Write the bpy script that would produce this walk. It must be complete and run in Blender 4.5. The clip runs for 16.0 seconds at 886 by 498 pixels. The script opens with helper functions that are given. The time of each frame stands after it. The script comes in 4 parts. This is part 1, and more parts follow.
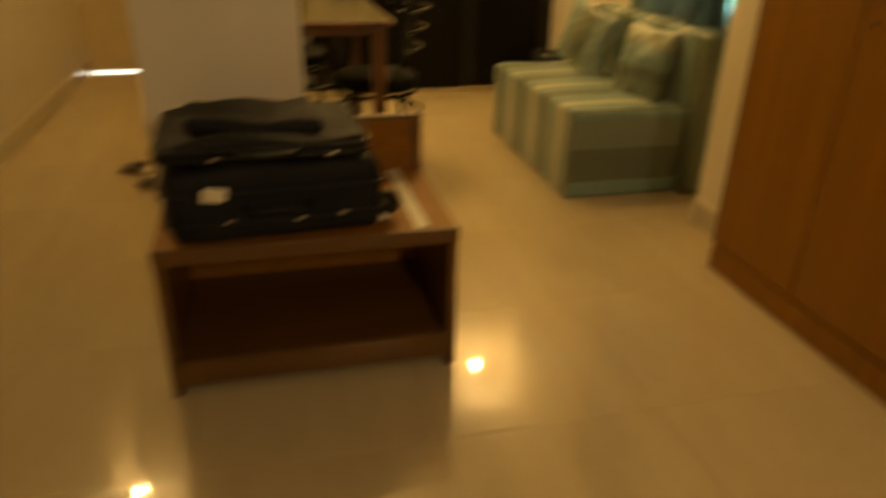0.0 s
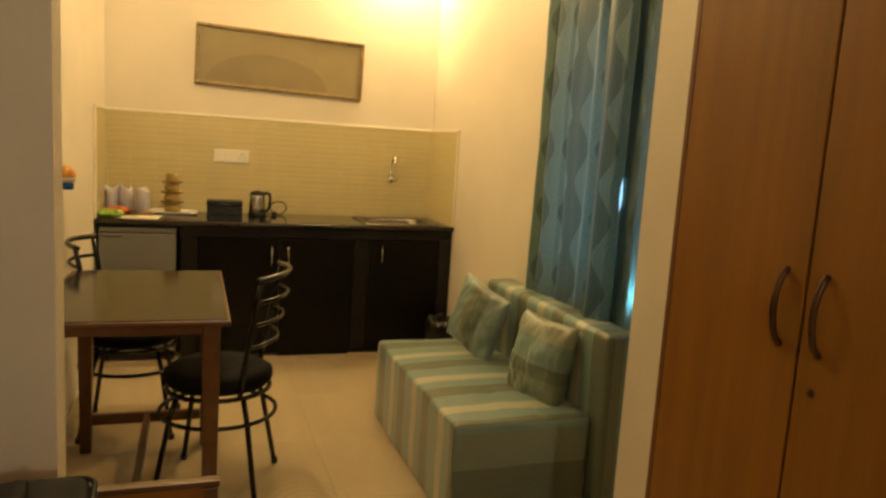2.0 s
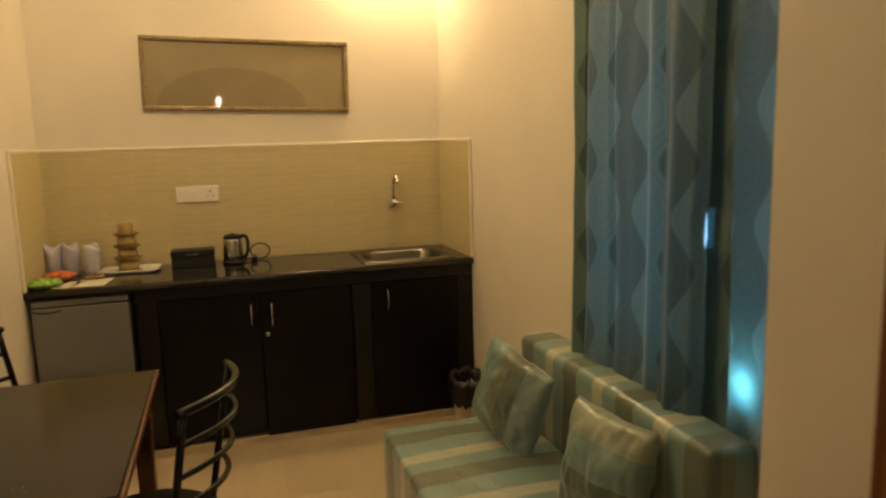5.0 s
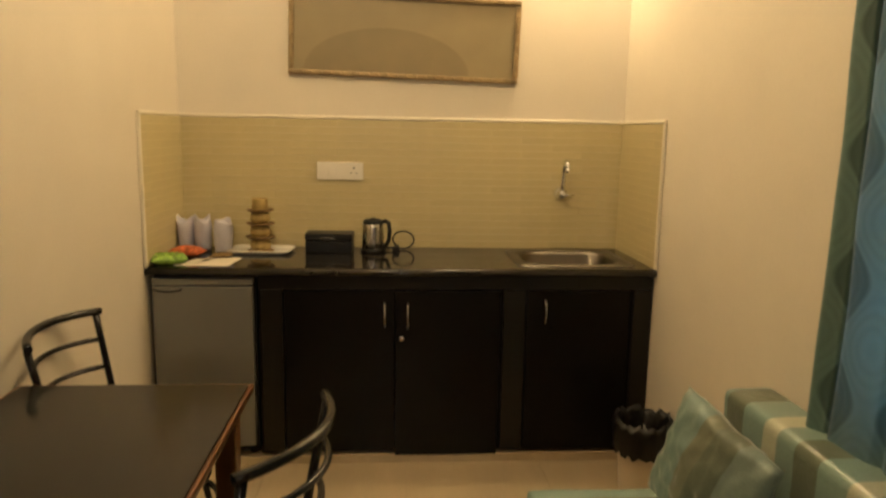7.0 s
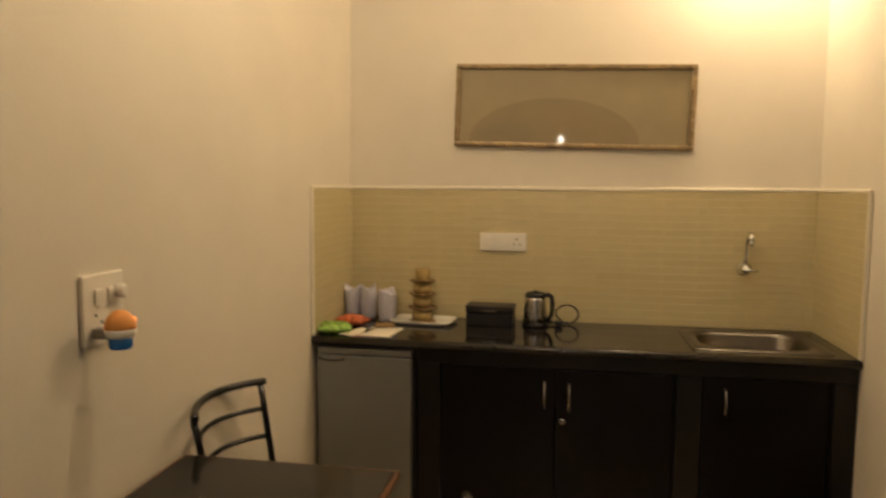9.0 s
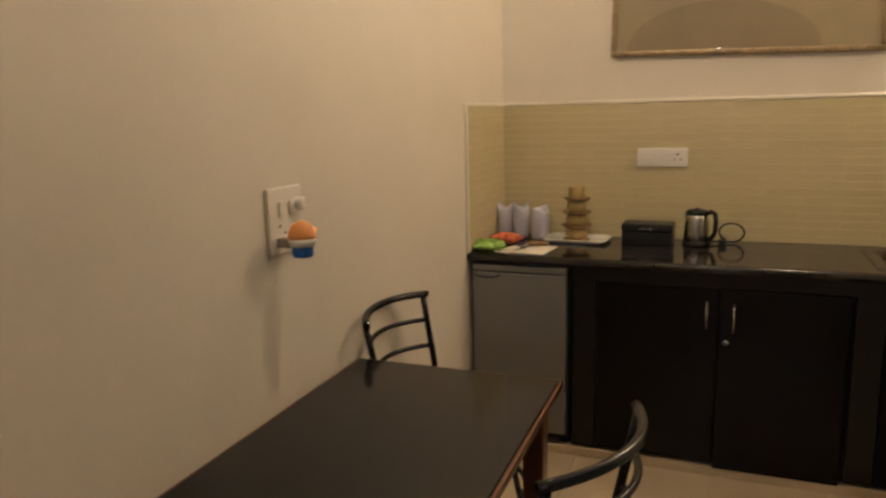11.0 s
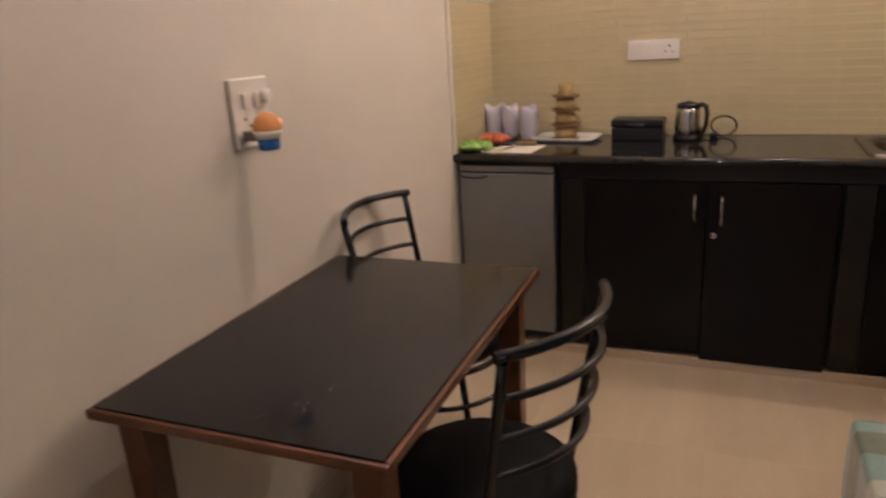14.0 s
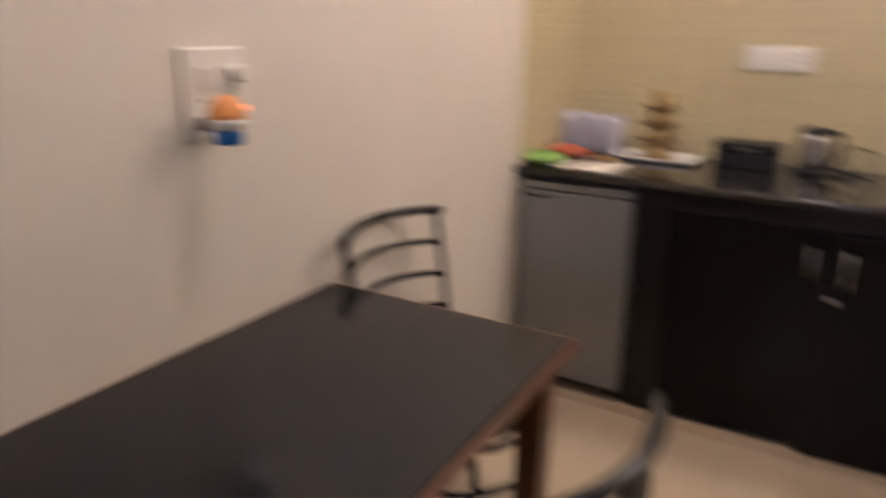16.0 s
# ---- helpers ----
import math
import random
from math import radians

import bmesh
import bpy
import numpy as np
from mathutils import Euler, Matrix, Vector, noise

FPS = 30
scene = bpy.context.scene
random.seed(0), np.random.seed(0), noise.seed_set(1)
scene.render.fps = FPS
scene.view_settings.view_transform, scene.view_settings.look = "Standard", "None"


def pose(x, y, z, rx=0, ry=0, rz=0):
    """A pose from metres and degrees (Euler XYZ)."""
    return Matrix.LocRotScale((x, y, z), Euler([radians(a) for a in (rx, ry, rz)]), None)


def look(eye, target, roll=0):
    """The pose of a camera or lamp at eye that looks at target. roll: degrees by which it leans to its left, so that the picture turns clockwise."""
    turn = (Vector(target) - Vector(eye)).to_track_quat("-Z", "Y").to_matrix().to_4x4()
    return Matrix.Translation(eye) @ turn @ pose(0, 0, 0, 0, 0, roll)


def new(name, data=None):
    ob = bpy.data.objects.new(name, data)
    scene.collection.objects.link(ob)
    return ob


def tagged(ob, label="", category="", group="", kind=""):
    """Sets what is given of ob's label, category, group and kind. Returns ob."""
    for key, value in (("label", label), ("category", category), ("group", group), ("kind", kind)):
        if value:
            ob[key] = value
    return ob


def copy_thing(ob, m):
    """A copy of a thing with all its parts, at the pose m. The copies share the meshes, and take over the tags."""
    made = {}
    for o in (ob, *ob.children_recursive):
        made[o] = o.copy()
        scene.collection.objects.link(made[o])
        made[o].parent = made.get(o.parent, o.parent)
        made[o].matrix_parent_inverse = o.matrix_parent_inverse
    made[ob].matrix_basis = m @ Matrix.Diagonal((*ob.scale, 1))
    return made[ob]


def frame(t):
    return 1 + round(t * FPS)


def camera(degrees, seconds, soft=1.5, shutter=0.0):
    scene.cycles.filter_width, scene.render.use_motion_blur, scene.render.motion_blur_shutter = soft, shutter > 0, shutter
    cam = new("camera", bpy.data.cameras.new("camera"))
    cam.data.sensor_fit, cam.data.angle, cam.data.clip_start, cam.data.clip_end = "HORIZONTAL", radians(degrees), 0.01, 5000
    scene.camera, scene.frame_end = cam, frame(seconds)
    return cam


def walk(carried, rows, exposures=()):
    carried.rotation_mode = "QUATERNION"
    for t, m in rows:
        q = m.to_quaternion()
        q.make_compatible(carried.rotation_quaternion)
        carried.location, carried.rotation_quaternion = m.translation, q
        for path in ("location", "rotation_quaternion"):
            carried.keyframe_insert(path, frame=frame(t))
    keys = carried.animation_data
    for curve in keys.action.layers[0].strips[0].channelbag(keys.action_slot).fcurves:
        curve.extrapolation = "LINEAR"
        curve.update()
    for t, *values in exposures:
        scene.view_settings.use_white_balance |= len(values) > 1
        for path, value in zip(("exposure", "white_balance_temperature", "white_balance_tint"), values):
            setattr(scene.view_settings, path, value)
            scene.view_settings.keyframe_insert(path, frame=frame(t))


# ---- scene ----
cam = camera(64.1, 16.0, soft=2.3, shutter=0.9)
PATH = [
    (0, (0.126, -5.519, 1.198), (0.570, -3.771, 0.333), 1.32),
    (0.2, (0.158, -5.440, 1.218), (0.770, -3.726, 0.390), 2.69),
    (0.5, (0.193, -5.290, 1.216), (0.994, -3.631, 0.436), 3.39),
    (0.7, (0.219, -5.211, 1.242), (1.122, -3.567, 0.547), 3.98),
    (1, (0.289, -5.162, 1.311), (1.234, -3.486, 0.767), 2.66),
    (1.2, (0.345, -5.098, 1.316), (1.280, -3.391, 0.857), 1.25),
    (1.5, (0.433, -5.034, 1.355), (1.295, -3.263, 1.004), -1.27),
    (1.7, (0.468, -4.978, 1.367), (1.264, -3.167, 1.073), 0.67),
    (2, (0.531, -4.943, 1.380), (1.196, -3.077, 1.105), 3.59),
    (2.2, (0.540, -4.919, 1.385), (1.203, -3.065, 1.033), 2.72),
    (2.5, (0.587, -4.823, 1.452), (1.253, -2.970, 1.096), 2.22),
    (2.7, (0.596, -4.780, 1.478), (1.269, -2.929, 1.134), 0.25),
    (3, (0.596, -4.708, 1.522), (1.279, -2.858, 1.190), -0.21),
    (3.2, (0.615, -4.671, 1.543), (1.287, -2.815, 1.223), 1.23),
    (5.4, (0.927, -3.982, 1.486), (1.497, -2.089, 1.181), -1.92),
    (5.5, (0.932, -3.952, 1.467), (1.485, -2.056, 1.150), -1.22),
    (5.7, (0.970, -3.893, 1.493), (1.407, -1.976, 1.122), 0.09),
    (6, (1.016, -3.778, 1.467), (1.213, -1.817, 1.128), 1.51),
    (6.5, (1.041, -3.616, 1.442), (1.148, -1.653, 1.074), 1.87),
    (7, (1.020, -3.494, 1.461), (1.161, -1.527, 1.129), 1.03),
    (7.5, (1.042, -3.448, 1.469), (1.036, -1.469, 1.181), 0.19),
    (8, (1.074, -3.410, 1.472), (0.906, -1.435, 1.204), 1.41),
    (8.5, (1.077, -3.402, 1.506), (0.819, -1.434, 1.259), 0.68),
    (9, (1.066, -3.387, 1.516), (0.719, -1.425, 1.341), 0.39),
    (9.5, (1.059, -3.390, 1.510), (0.622, -1.443, 1.368), -0.78),
    (10, (1.045, -3.391, 1.499), (0.490, -1.484, 1.268), -1.72),
    (12.5, (0.970, -3.431, 1.450), (0.094, -1.689, 1.004), -2.40),
    (13, (0.966, -3.423, 1.430), (0.042, -1.714, 0.954), -4.20),
    (13.5, (1.012, -3.401, 1.411), (0.165, -1.672, 0.873), -4.85),
    (14, (1.093, -3.375, 1.402), (0.362, -1.612, 0.805), -3.38),
    (14.5, (1.099, -3.263, 1.383), (0.422, -1.492, 0.750), -4.52),
    (15, (1.054, -3.120, 1.369), (0.522, -1.305, 0.719), 0.44),
    (15.5, (1.044, -2.993, 1.348), (0.606, -1.161, 0.675), 0.76),
    (15.8, (1.052, -2.906, 1.361), (0.373, -1.144, 0.704), -0.13),
    (16, (1.049, -2.866, 1.353), (0.087, -1.218, 0.753), 0.61),
]
# seconds, stops, kelvin, tint: the clip's automatic exposure and white balance
LIGHT = [(0.0, -0.25, 10500, 10), (0.5, -0.32, 10300, 10), (1.0, -0.25, 9600, 10), (1.5, -0.2, 7900, 10), (2.2, -0.27, 7100, 14), (3.0, -0.27, 6750, 18), (5.5, -0.78, 6300, 16), (6.5, -0.52, 6100, 16), (7.0, -0.5, 6000, 16), (8.0, -0.54, 5800, 18), (9.0, -0.76, 5550, 20), (9.5, -0.84, 5430, 20), (10.0, -0.88, 5330, 21), (12.5, -0.58, 4850, 32), (13.5, -0.55, 4750, 36), (14.5, -0.3, 4520, 36), (15.5, -0.17, 4480, 35), (16.0, -0.15, 4420, 34)]
walk(cam, [(t, look(eye, target, roll)) for t, eye, target, roll in PATH], LIGHT)

# ---- world and light ----
world = bpy.data.worlds.new("dusk_sky")
scene.world = world
world.use_nodes = True
wn = world.node_tree.nodes
sky = wn.new("ShaderNodeTexSky")
sky.sky_type, sky.sun_disc = "NISHITA", False
sky.sun_elevation, sky.sun_rotation = radians(4), radians(200)
world.node_tree.links.new(sky.outputs[0], wn["Background"].inputs[0])
wn["Background"].inputs[1].default_value = 0.08


def point_lamp(name, place, watts, colour, radius):
    data = bpy.data.lights.new(name, "POINT")
    data.energy, data.color, data.shadow_soft_size = watts, colour, radius
    ob = new(name, data)
    ob.matrix_world = pose(*place)
    return ob


def area_lamp(name, m, watts, colour, wide, high):
    data = bpy.data.lights.new(name, "AREA")
    data.shape, data.size, data.size_y = "RECTANGLE", wide, high
    data.energy, data.color = watts, colour
    ob = new(name, data)
    ob.matrix_world = m
    return ob


WARM = (1.0, 0.74, 0.36)
point_lamp("kitchen_wall_lamp", (1.83, -0.16, 2.71), 52, WARM, 0.045)
point_lamp("kitchen_ceiling_lamp", (0.6, -1.7, 2.88), 59, WARM, 0.012)
point_lamp("corridor_lamp", (-1.08, -1.0, 2.88), 46, WARM, 0.03)
area_lamp("bedroom_wall_lamp", pose(0.92, -7.42, 2.16, 90, 0, 0), 25, (1.0, 0.86, 0.62), 0.05, 0.22)
area_lamp("window_daylight", pose(2.36, -2.4, 1.28, 0, 90, 0), 9.0, (0.26, 0.64, 1.0), 1.2, 0.9)
area_lamp("door_gap_daylight", pose(-0.75, 0.62, 0.06, 90, 0, 180), 2.0, (0.75, 0.87, 1.0), 0.9, 0.1)


# ---- materials ----
def mat(name, colour, rough=0.5, metal=0.0, vary=0.12, scale=8.0, bump=0.15, grain=120.0, stretch=(1, 1, 1), coat=0.0, sheen=0.0, spread=0.0, dist=0.002, spec=0.5):
    """A surface with a slow stain and a fine grain, the same in all its objects."""
    m = bpy.data.materials.new(name)
    m.use_nodes = True
    nodes, links = m.node_tree.nodes, m.node_tree.links
    p = nodes["Principled BSDF"]
    co = nodes.new("ShaderNodeTexCoord")
    mp = nodes.new("ShaderNodeMapping")
    mp.inputs["Scale"].default_value = stretch
    links.new(co.outputs["Object"], mp.inputs["Vector"])
    n1, n2 = nodes.new("ShaderNodeTexNoise"), nodes.new("ShaderNodeTexNoise")
    n1.inputs["Scale"].default_value, n1.inputs["Detail"].default_value = scale, 4
    n2.inputs["Scale"].default_value, n2.inputs["Detail"].default_value = grain, 3
    for n in (n1, n2):
        links.new(mp.outputs[0], n.inputs["Vector"])
    add = nodes.new("ShaderNodeMath")
    add.operation = "MULTIPLY_ADD"
    add.inputs[1].default_value = 0.35
    links.new(n2.outputs["Fac"], add.inputs[0])
    links.new(n1.outputs["Fac"], add.inputs[2])
    ramp = nodes.new("ShaderNodeMapRange")
    ramp.inputs["From Min"].default_value, ramp.inputs["From Max"].default_value = 0.4, 0.95
    ramp.inputs["To Min"].default_value, ramp.inputs["To Max"].default_value = 1 - vary, 1 + vary
    links.new(add.outputs[0], ramp.inputs["Value"])
    hsv = nodes.new("ShaderNodeHueSaturation")
    hsv.inputs["Color"].default_value = (*colour, 1)
    value = ramp.outputs[0]
    if spread:
        info = nodes.new("ShaderNodeObjectInfo")
        each = nodes.new("ShaderNodeMapRange")
        each.inputs["To Min"].default_value, each.inputs["To Max"].default_value = 1 - spread, 1 + spread
        links.new(info.outputs["Random"], each.inputs["Value"])
        mul = nodes.new("ShaderNodeMath")
        mul.operation = "MULTIPLY"
        links.new(value, mul.inputs[0])
        links.new(each.outputs[0], mul.inputs[1])
        value = mul.outputs[0]
    links.new(value, hsv.inputs["Value"])
    links.new(hsv.outputs[0], p.inputs["Base Color"])
    rr = nodes.new("ShaderNodeMapRange")
    rr.inputs["To Min"].default_value, rr.inputs["To Max"].default_value = rough * 0.8, min(1, rough * 1.2)
    links.new(n1.outputs["Fac"], rr.inputs["Value"])
    links.new(rr.outputs[0], p.inputs["Roughness"])
    p.inputs["Metallic"].default_value = metal
    p.inputs["Specular IOR Level"].default_value = spec
    p.inputs["Coat Weight"].default_value = coat
    p.inputs["Coat Roughness"].default_value = 0.08
    p.inputs["Sheen Weight"].default_value = sheen
    if bump:
        b = nodes.new("ShaderNodeBump")
        b.inputs["Strength"].default_value, b.inputs["Distance"].default_value = bump, dist
        links.new(add.outputs[0], b.inputs["Height"])
        links.new(b.outputs[0], p.inputs["Normal"])
    return m


def striped(name, colours, period, along, rough=0.27, axis=1, shift=0.0):
    """Satin woven in bands: colours with the place in the period at which each begins."""
    m = bpy.data.materials.new(name)
    m.use_nodes = True
    nodes, links = m.node_tree.nodes, m.node_tree.links
    p = nodes["Principled BSDF"]
    co = nodes.new("ShaderNodeTexCoord")
    warp = nodes.new("ShaderNodeTexNoise")
    warp.inputs["Scale"].default_value = 5.0
    links.new(co.outputs[along], warp.inputs["Vector"])
    sep = nodes.new("ShaderNodeSeparateXYZ")
    links.new(co.outputs[along], sep.inputs[0])
    bend = nodes.new("ShaderNodeMath")
    bend.operation = "MULTIPLY_ADD"
    bend.inputs[1].default_value = 0.018
    links.new(warp.outputs["Fac"], bend.inputs[0])
    start = nodes.new("ShaderNodeMath")
    start.inputs[1].default_value = shift
    links.new(sep.outputs[axis], start.inputs[0])
    links.new(start.outputs[0], bend.inputs[2])
    div = nodes.new("ShaderNodeMath")
    div.operation = "DIVIDE"
    div.inputs[1].default_value = period
    links.new(bend.outputs[0], div.inputs[0])
    fr = nodes.new("ShaderNodeMath")
    fr.operation = "FRACT"
    links.new(div.outputs[0], fr.inputs[0])
    ramp = nodes.new("ShaderNodeValToRGB")
    ramp.color_ramp.interpolation = "CONSTANT"
    while len(ramp.color_ramp.elements) < len(colours):
        ramp.color_ramp.elements.new(0.5)
    for e, (at, c) in zip(ramp.color_ramp.elements, colours):
        e.position, e.color = at, (*c, 1)
    links.new(fr.outputs[0], ramp.inputs[0])
    weave = nodes.new("ShaderNodeTexNoise")
    weave.inputs["Scale"].default_value, weave.inputs["Detail"].default_value = 260, 2
    links.new(co.outputs[along], weave.inputs["Vector"])
    fold = nodes.new("ShaderNodeTexNoise")
    fold.inputs["Scale"].default_value, fold.inputs["Detail"].default_value = 14, 3
    links.new(co.outputs[along], fold.inputs["Vector"])
    mix = nodes.new("ShaderNodeHueSaturation")
    vr = nodes.new("ShaderNodeMapRange")
    vr.inputs["To Min"].default_value, vr.inputs["To Max"].default_value = 0.75, 1.25
    links.new(weave.outputs["Fac"], vr.inputs["Value"])
    links.new(vr.outputs[0], mix.inputs["Value"])
    links.new(ramp.outputs[0], mix.inputs["Color"])
    links.new(mix.outputs[0], p.inputs["Base Color"])
    p.inputs["Roughness"].default_value = rough
    p.inputs["Sheen Weight"].default_value = 0.35
    p.inputs["Sheen Roughness"].default_value = 0.35
    b = nodes.new("ShaderNodeBump")
    b.inputs["Strength"].default_value, b.inputs["Distance"].default_value = 0.42, 0.012
    crumple = nodes.new("ShaderNodeTexNoise")
    crumple.inputs["Scale"].default_value, crumple.inputs["Detail"].default_value, crumple.inputs["Distortion"].default_value = 34, 2, 1.2
    links.new(co.outputs[along], crumple.inputs["Vector"])
    both = nodes.new("ShaderNodeMath")
    both.operation = "MULTIPLY_ADD"
    both.inputs[1].default_value = 0.28
    links.new(crumple.outputs["Fac"], both.inputs[0])
    links.new(fold.outputs["Fac"], both.inputs[2])
    links.new(both.outputs[0], b.inputs["Height"])
    links.new(b.outputs[0], p.inputs["Normal"])
    return m


def curtain_cloth():
    """Teal satin with a woven lattice of rounded lobes, let through by light."""
    m = bpy.data.materials.new("curtain_satin")
    m.use_nodes = True
    nodes, links = m.node_tree.nodes, m.node_tree.links
    p, out = nodes["Principled BSDF"], nodes["Material Output"]
    uv = nodes.new("ShaderNodeTexCoord")
    sep = nodes.new("ShaderNodeSeparateXYZ")
    links.new(uv.outputs["UV"], sep.inputs[0])

    def math_node(op, a, b=None, c=None):
        n = nodes.new("ShaderNodeMath")
        n.operation = op
        for i, v in enumerate((a, b, c)):
            if v is None:
                continue
            if isinstance(v, (int, float)):
                n.inputs[i].default_value = v
            else:
                links.new(v, n.inputs[i])
        return n.outputs[0]

    cu = math_node("COSINE", math_node("MULTIPLY", sep.outputs[0], 2 * math.pi / 0.28))
    cv = math_node("COSINE", math_node("MULTIPLY", sep.outputs[1], 2 * math.pi / 0.29))
    lobes = math_node("ADD", cu, math_node("MULTIPLY", cv, 0.75))
    rings = math_node("SINE", math_node("MULTIPLY", lobes, 13.0))
    ramp = nodes.new("ShaderNodeValToRGB")
    ramp.color_ramp.elements[0].position, ramp.color_ramp.elements[0].color = 0.45, (0.064, 0.118, 0.113, 1)
    ramp.color_ramp.elements[1].position, ramp.color_ramp.elements[1].color = 0.55, (0.13, 0.22, 0.213, 1)
    links.new(math_node("MULTIPLY_ADD", lobes, 0.5, 0.5), ramp.inputs[0])
    grain = nodes.new("ShaderNodeTexNoise")
    grain.inputs["Scale"].default_value = 400
    links.new(uv.outputs["UV"], grain.inputs["Vector"])
    hsv = nodes.new("ShaderNodeHueSaturation")
    links.new(ramp.outputs[0], hsv.inputs["Color"])
    links.new(math_node("ADD", math_node("MULTIPLY_ADD", grain.outputs["Fac"], 0.4, 0.8), math_node("MULTIPLY", rings, 0.05)), hsv.inputs["Value"])
    links.new(hsv.outputs[0], p.inputs["Base Color"])
    p.inputs["Roughness"].default_value = 0.38
    p.inputs["Sheen Weight"].default_value = 0.3
    b = nodes.new("ShaderNodeBump")
    b.inputs["Strength"].default_value, b.inputs["Distance"].default_value = 0.25, 0.002
    links.new(math_node("ADD", math_node("MULTIPLY", rings, 0.4), grain.outputs["Fac"]), b.inputs["Height"])
    links.new(b.outputs[0], p.inputs["Normal"])
    tr = nodes.new("ShaderNodeBsdfTranslucent")
    links.new(hsv.outputs[0], tr.inputs["Color"])
    mx = nodes.new("ShaderNodeMixShader")
    mx.inputs[0].default_value = 0.4
    links.new(p.outputs[0], mx.inputs[1])
    links.new(tr.outputs[0], mx.inputs[2])
    links.new(mx.outputs[0], out.inputs["Surface"])
    return m


def print_paper():
    """The framed print: a plain dun ground with a darker dome and a paler band at its foot."""
    m = bpy.data.materials.new("dun_print")
    m.use_nodes = True
    nodes, links = m.node_tree.nodes, m.node_tree.links
    p = nodes["Principled BSDF"]
    co = nodes.new("ShaderNodeTexCoord")
    mp = nodes.new("ShaderNodeMapping")
    mp.inputs["Scale"].default_value = (1 / 0.40, 0, 1 / 0.21)
    links.new(co.outputs["Object"], mp.inputs["Vector"])
    mp.inputs["Location"].default_value = (0.21, 0, 0.8)
    ln = nodes.new("ShaderNodeVectorMath")
    ln.operation = "LENGTH"
    links.new(mp.outputs[0], ln.inputs[0])
    ramp = nodes.new("ShaderNodeValToRGB")
    ramp.color_ramp.elements[0].position, ramp.color_ramp.elements[0].color = 0.96, (0.215, 0.168, 0.088, 1)
    ramp.color_ramp.elements[1].position, ramp.color_ramp.elements[1].color = 1.0, (0.262, 0.21, 0.115, 1)
    links.new(ln.outputs["Value"], ramp.inputs[0])
    n = nodes.new("ShaderNodeTexNoise")
    n.inputs["Scale"].default_value = 6
    links.new(co.outputs["Object"], n.inputs["Vector"])
    hsv = nodes.new("ShaderNodeHueSaturation")
    vr = nodes.new("ShaderNodeMapRange")
    vr.inputs["To Min"].default_value, vr.inputs["To Max"].default_value = 0.85, 1.15
    links.new(n.outputs["Fac"], vr.inputs["Value"])
    links.new(vr.outputs[0], hsv.inputs["Value"])
    links.new(ramp.outputs[0], hsv.inputs["Color"])
    links.new(hsv.outputs[0], p.inputs["Base Color"])
    p.inputs["Roughness"].default_value = 0.5
    p.inputs["Coat Weight"].default_value = 0.16
    p.inputs["Coat Roughness"].default_value = 0.01
    return m


def clear_glass():
    m = bpy.data.materials.new("window_glass")
    m.use_nodes = True
    p = m.node_tree.nodes["Principled BSDF"]
    p.inputs["Transmission Weight"].default_value, p.inputs["Roughness"].default_value, p.inputs["IOR"].default_value = 1.0, 0.02, 1.45
    return m


def glowing(name, colour, strength):
    m = bpy.data.materials.new(name)
    m.use_nodes = True
    p = m.node_tree.nodes["Principled BSDF"]
    p.inputs["Base Color"].default_value = (*colour, 1)
    p.inputs["Emission Color"].default_value = (*colour, 1)
    p.inputs["Emission Strength"].default_value = strength
    return m


PAINT = mat("cream_wall_paint", (0.72, 0.66, 0.56), 0.62, vary=0.05, scale=2.5, bump=0.12, grain=90)
PLASTER = mat("white_ceiling_paint", (0.78, 0.76, 0.72), 0.75, vary=0.04, scale=2.0)
WHITE_TRIM = mat("white_tile_trim", (0.76, 0.7, 0.57), 0.35, vary=0.05)
FLOOR_TILE = mat("polished_cream_tile", (0.49, 0.395, 0.262), 0.034, vary=0.06, scale=3.0, bump=0.008, grain=40, stretch=(2.5, 0.35, 1), spread=0.025)
# concentric rings about one floor point, darker and rougher, fading outwards
ft = FLOOR_TILE.node_tree
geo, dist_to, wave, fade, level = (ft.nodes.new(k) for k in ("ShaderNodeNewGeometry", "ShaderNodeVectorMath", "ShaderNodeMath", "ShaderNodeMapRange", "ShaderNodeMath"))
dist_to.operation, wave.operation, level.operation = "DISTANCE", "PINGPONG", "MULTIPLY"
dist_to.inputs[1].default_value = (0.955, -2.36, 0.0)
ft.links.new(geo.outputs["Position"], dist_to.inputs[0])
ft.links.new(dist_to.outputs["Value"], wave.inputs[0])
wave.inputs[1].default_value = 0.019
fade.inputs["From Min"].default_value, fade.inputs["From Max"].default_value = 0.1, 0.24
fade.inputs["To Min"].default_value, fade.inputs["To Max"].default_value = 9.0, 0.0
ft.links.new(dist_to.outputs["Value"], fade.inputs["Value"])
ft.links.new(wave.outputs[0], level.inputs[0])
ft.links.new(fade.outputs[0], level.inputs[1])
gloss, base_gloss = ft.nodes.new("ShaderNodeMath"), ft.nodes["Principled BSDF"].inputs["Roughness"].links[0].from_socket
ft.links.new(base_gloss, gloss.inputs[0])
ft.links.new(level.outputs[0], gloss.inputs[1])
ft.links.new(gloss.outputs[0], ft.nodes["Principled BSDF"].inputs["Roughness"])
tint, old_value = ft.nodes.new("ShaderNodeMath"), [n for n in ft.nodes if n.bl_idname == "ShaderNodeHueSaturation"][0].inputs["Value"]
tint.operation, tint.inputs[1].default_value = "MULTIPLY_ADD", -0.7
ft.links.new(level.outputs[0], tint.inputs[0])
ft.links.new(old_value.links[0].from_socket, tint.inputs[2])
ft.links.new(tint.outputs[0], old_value)
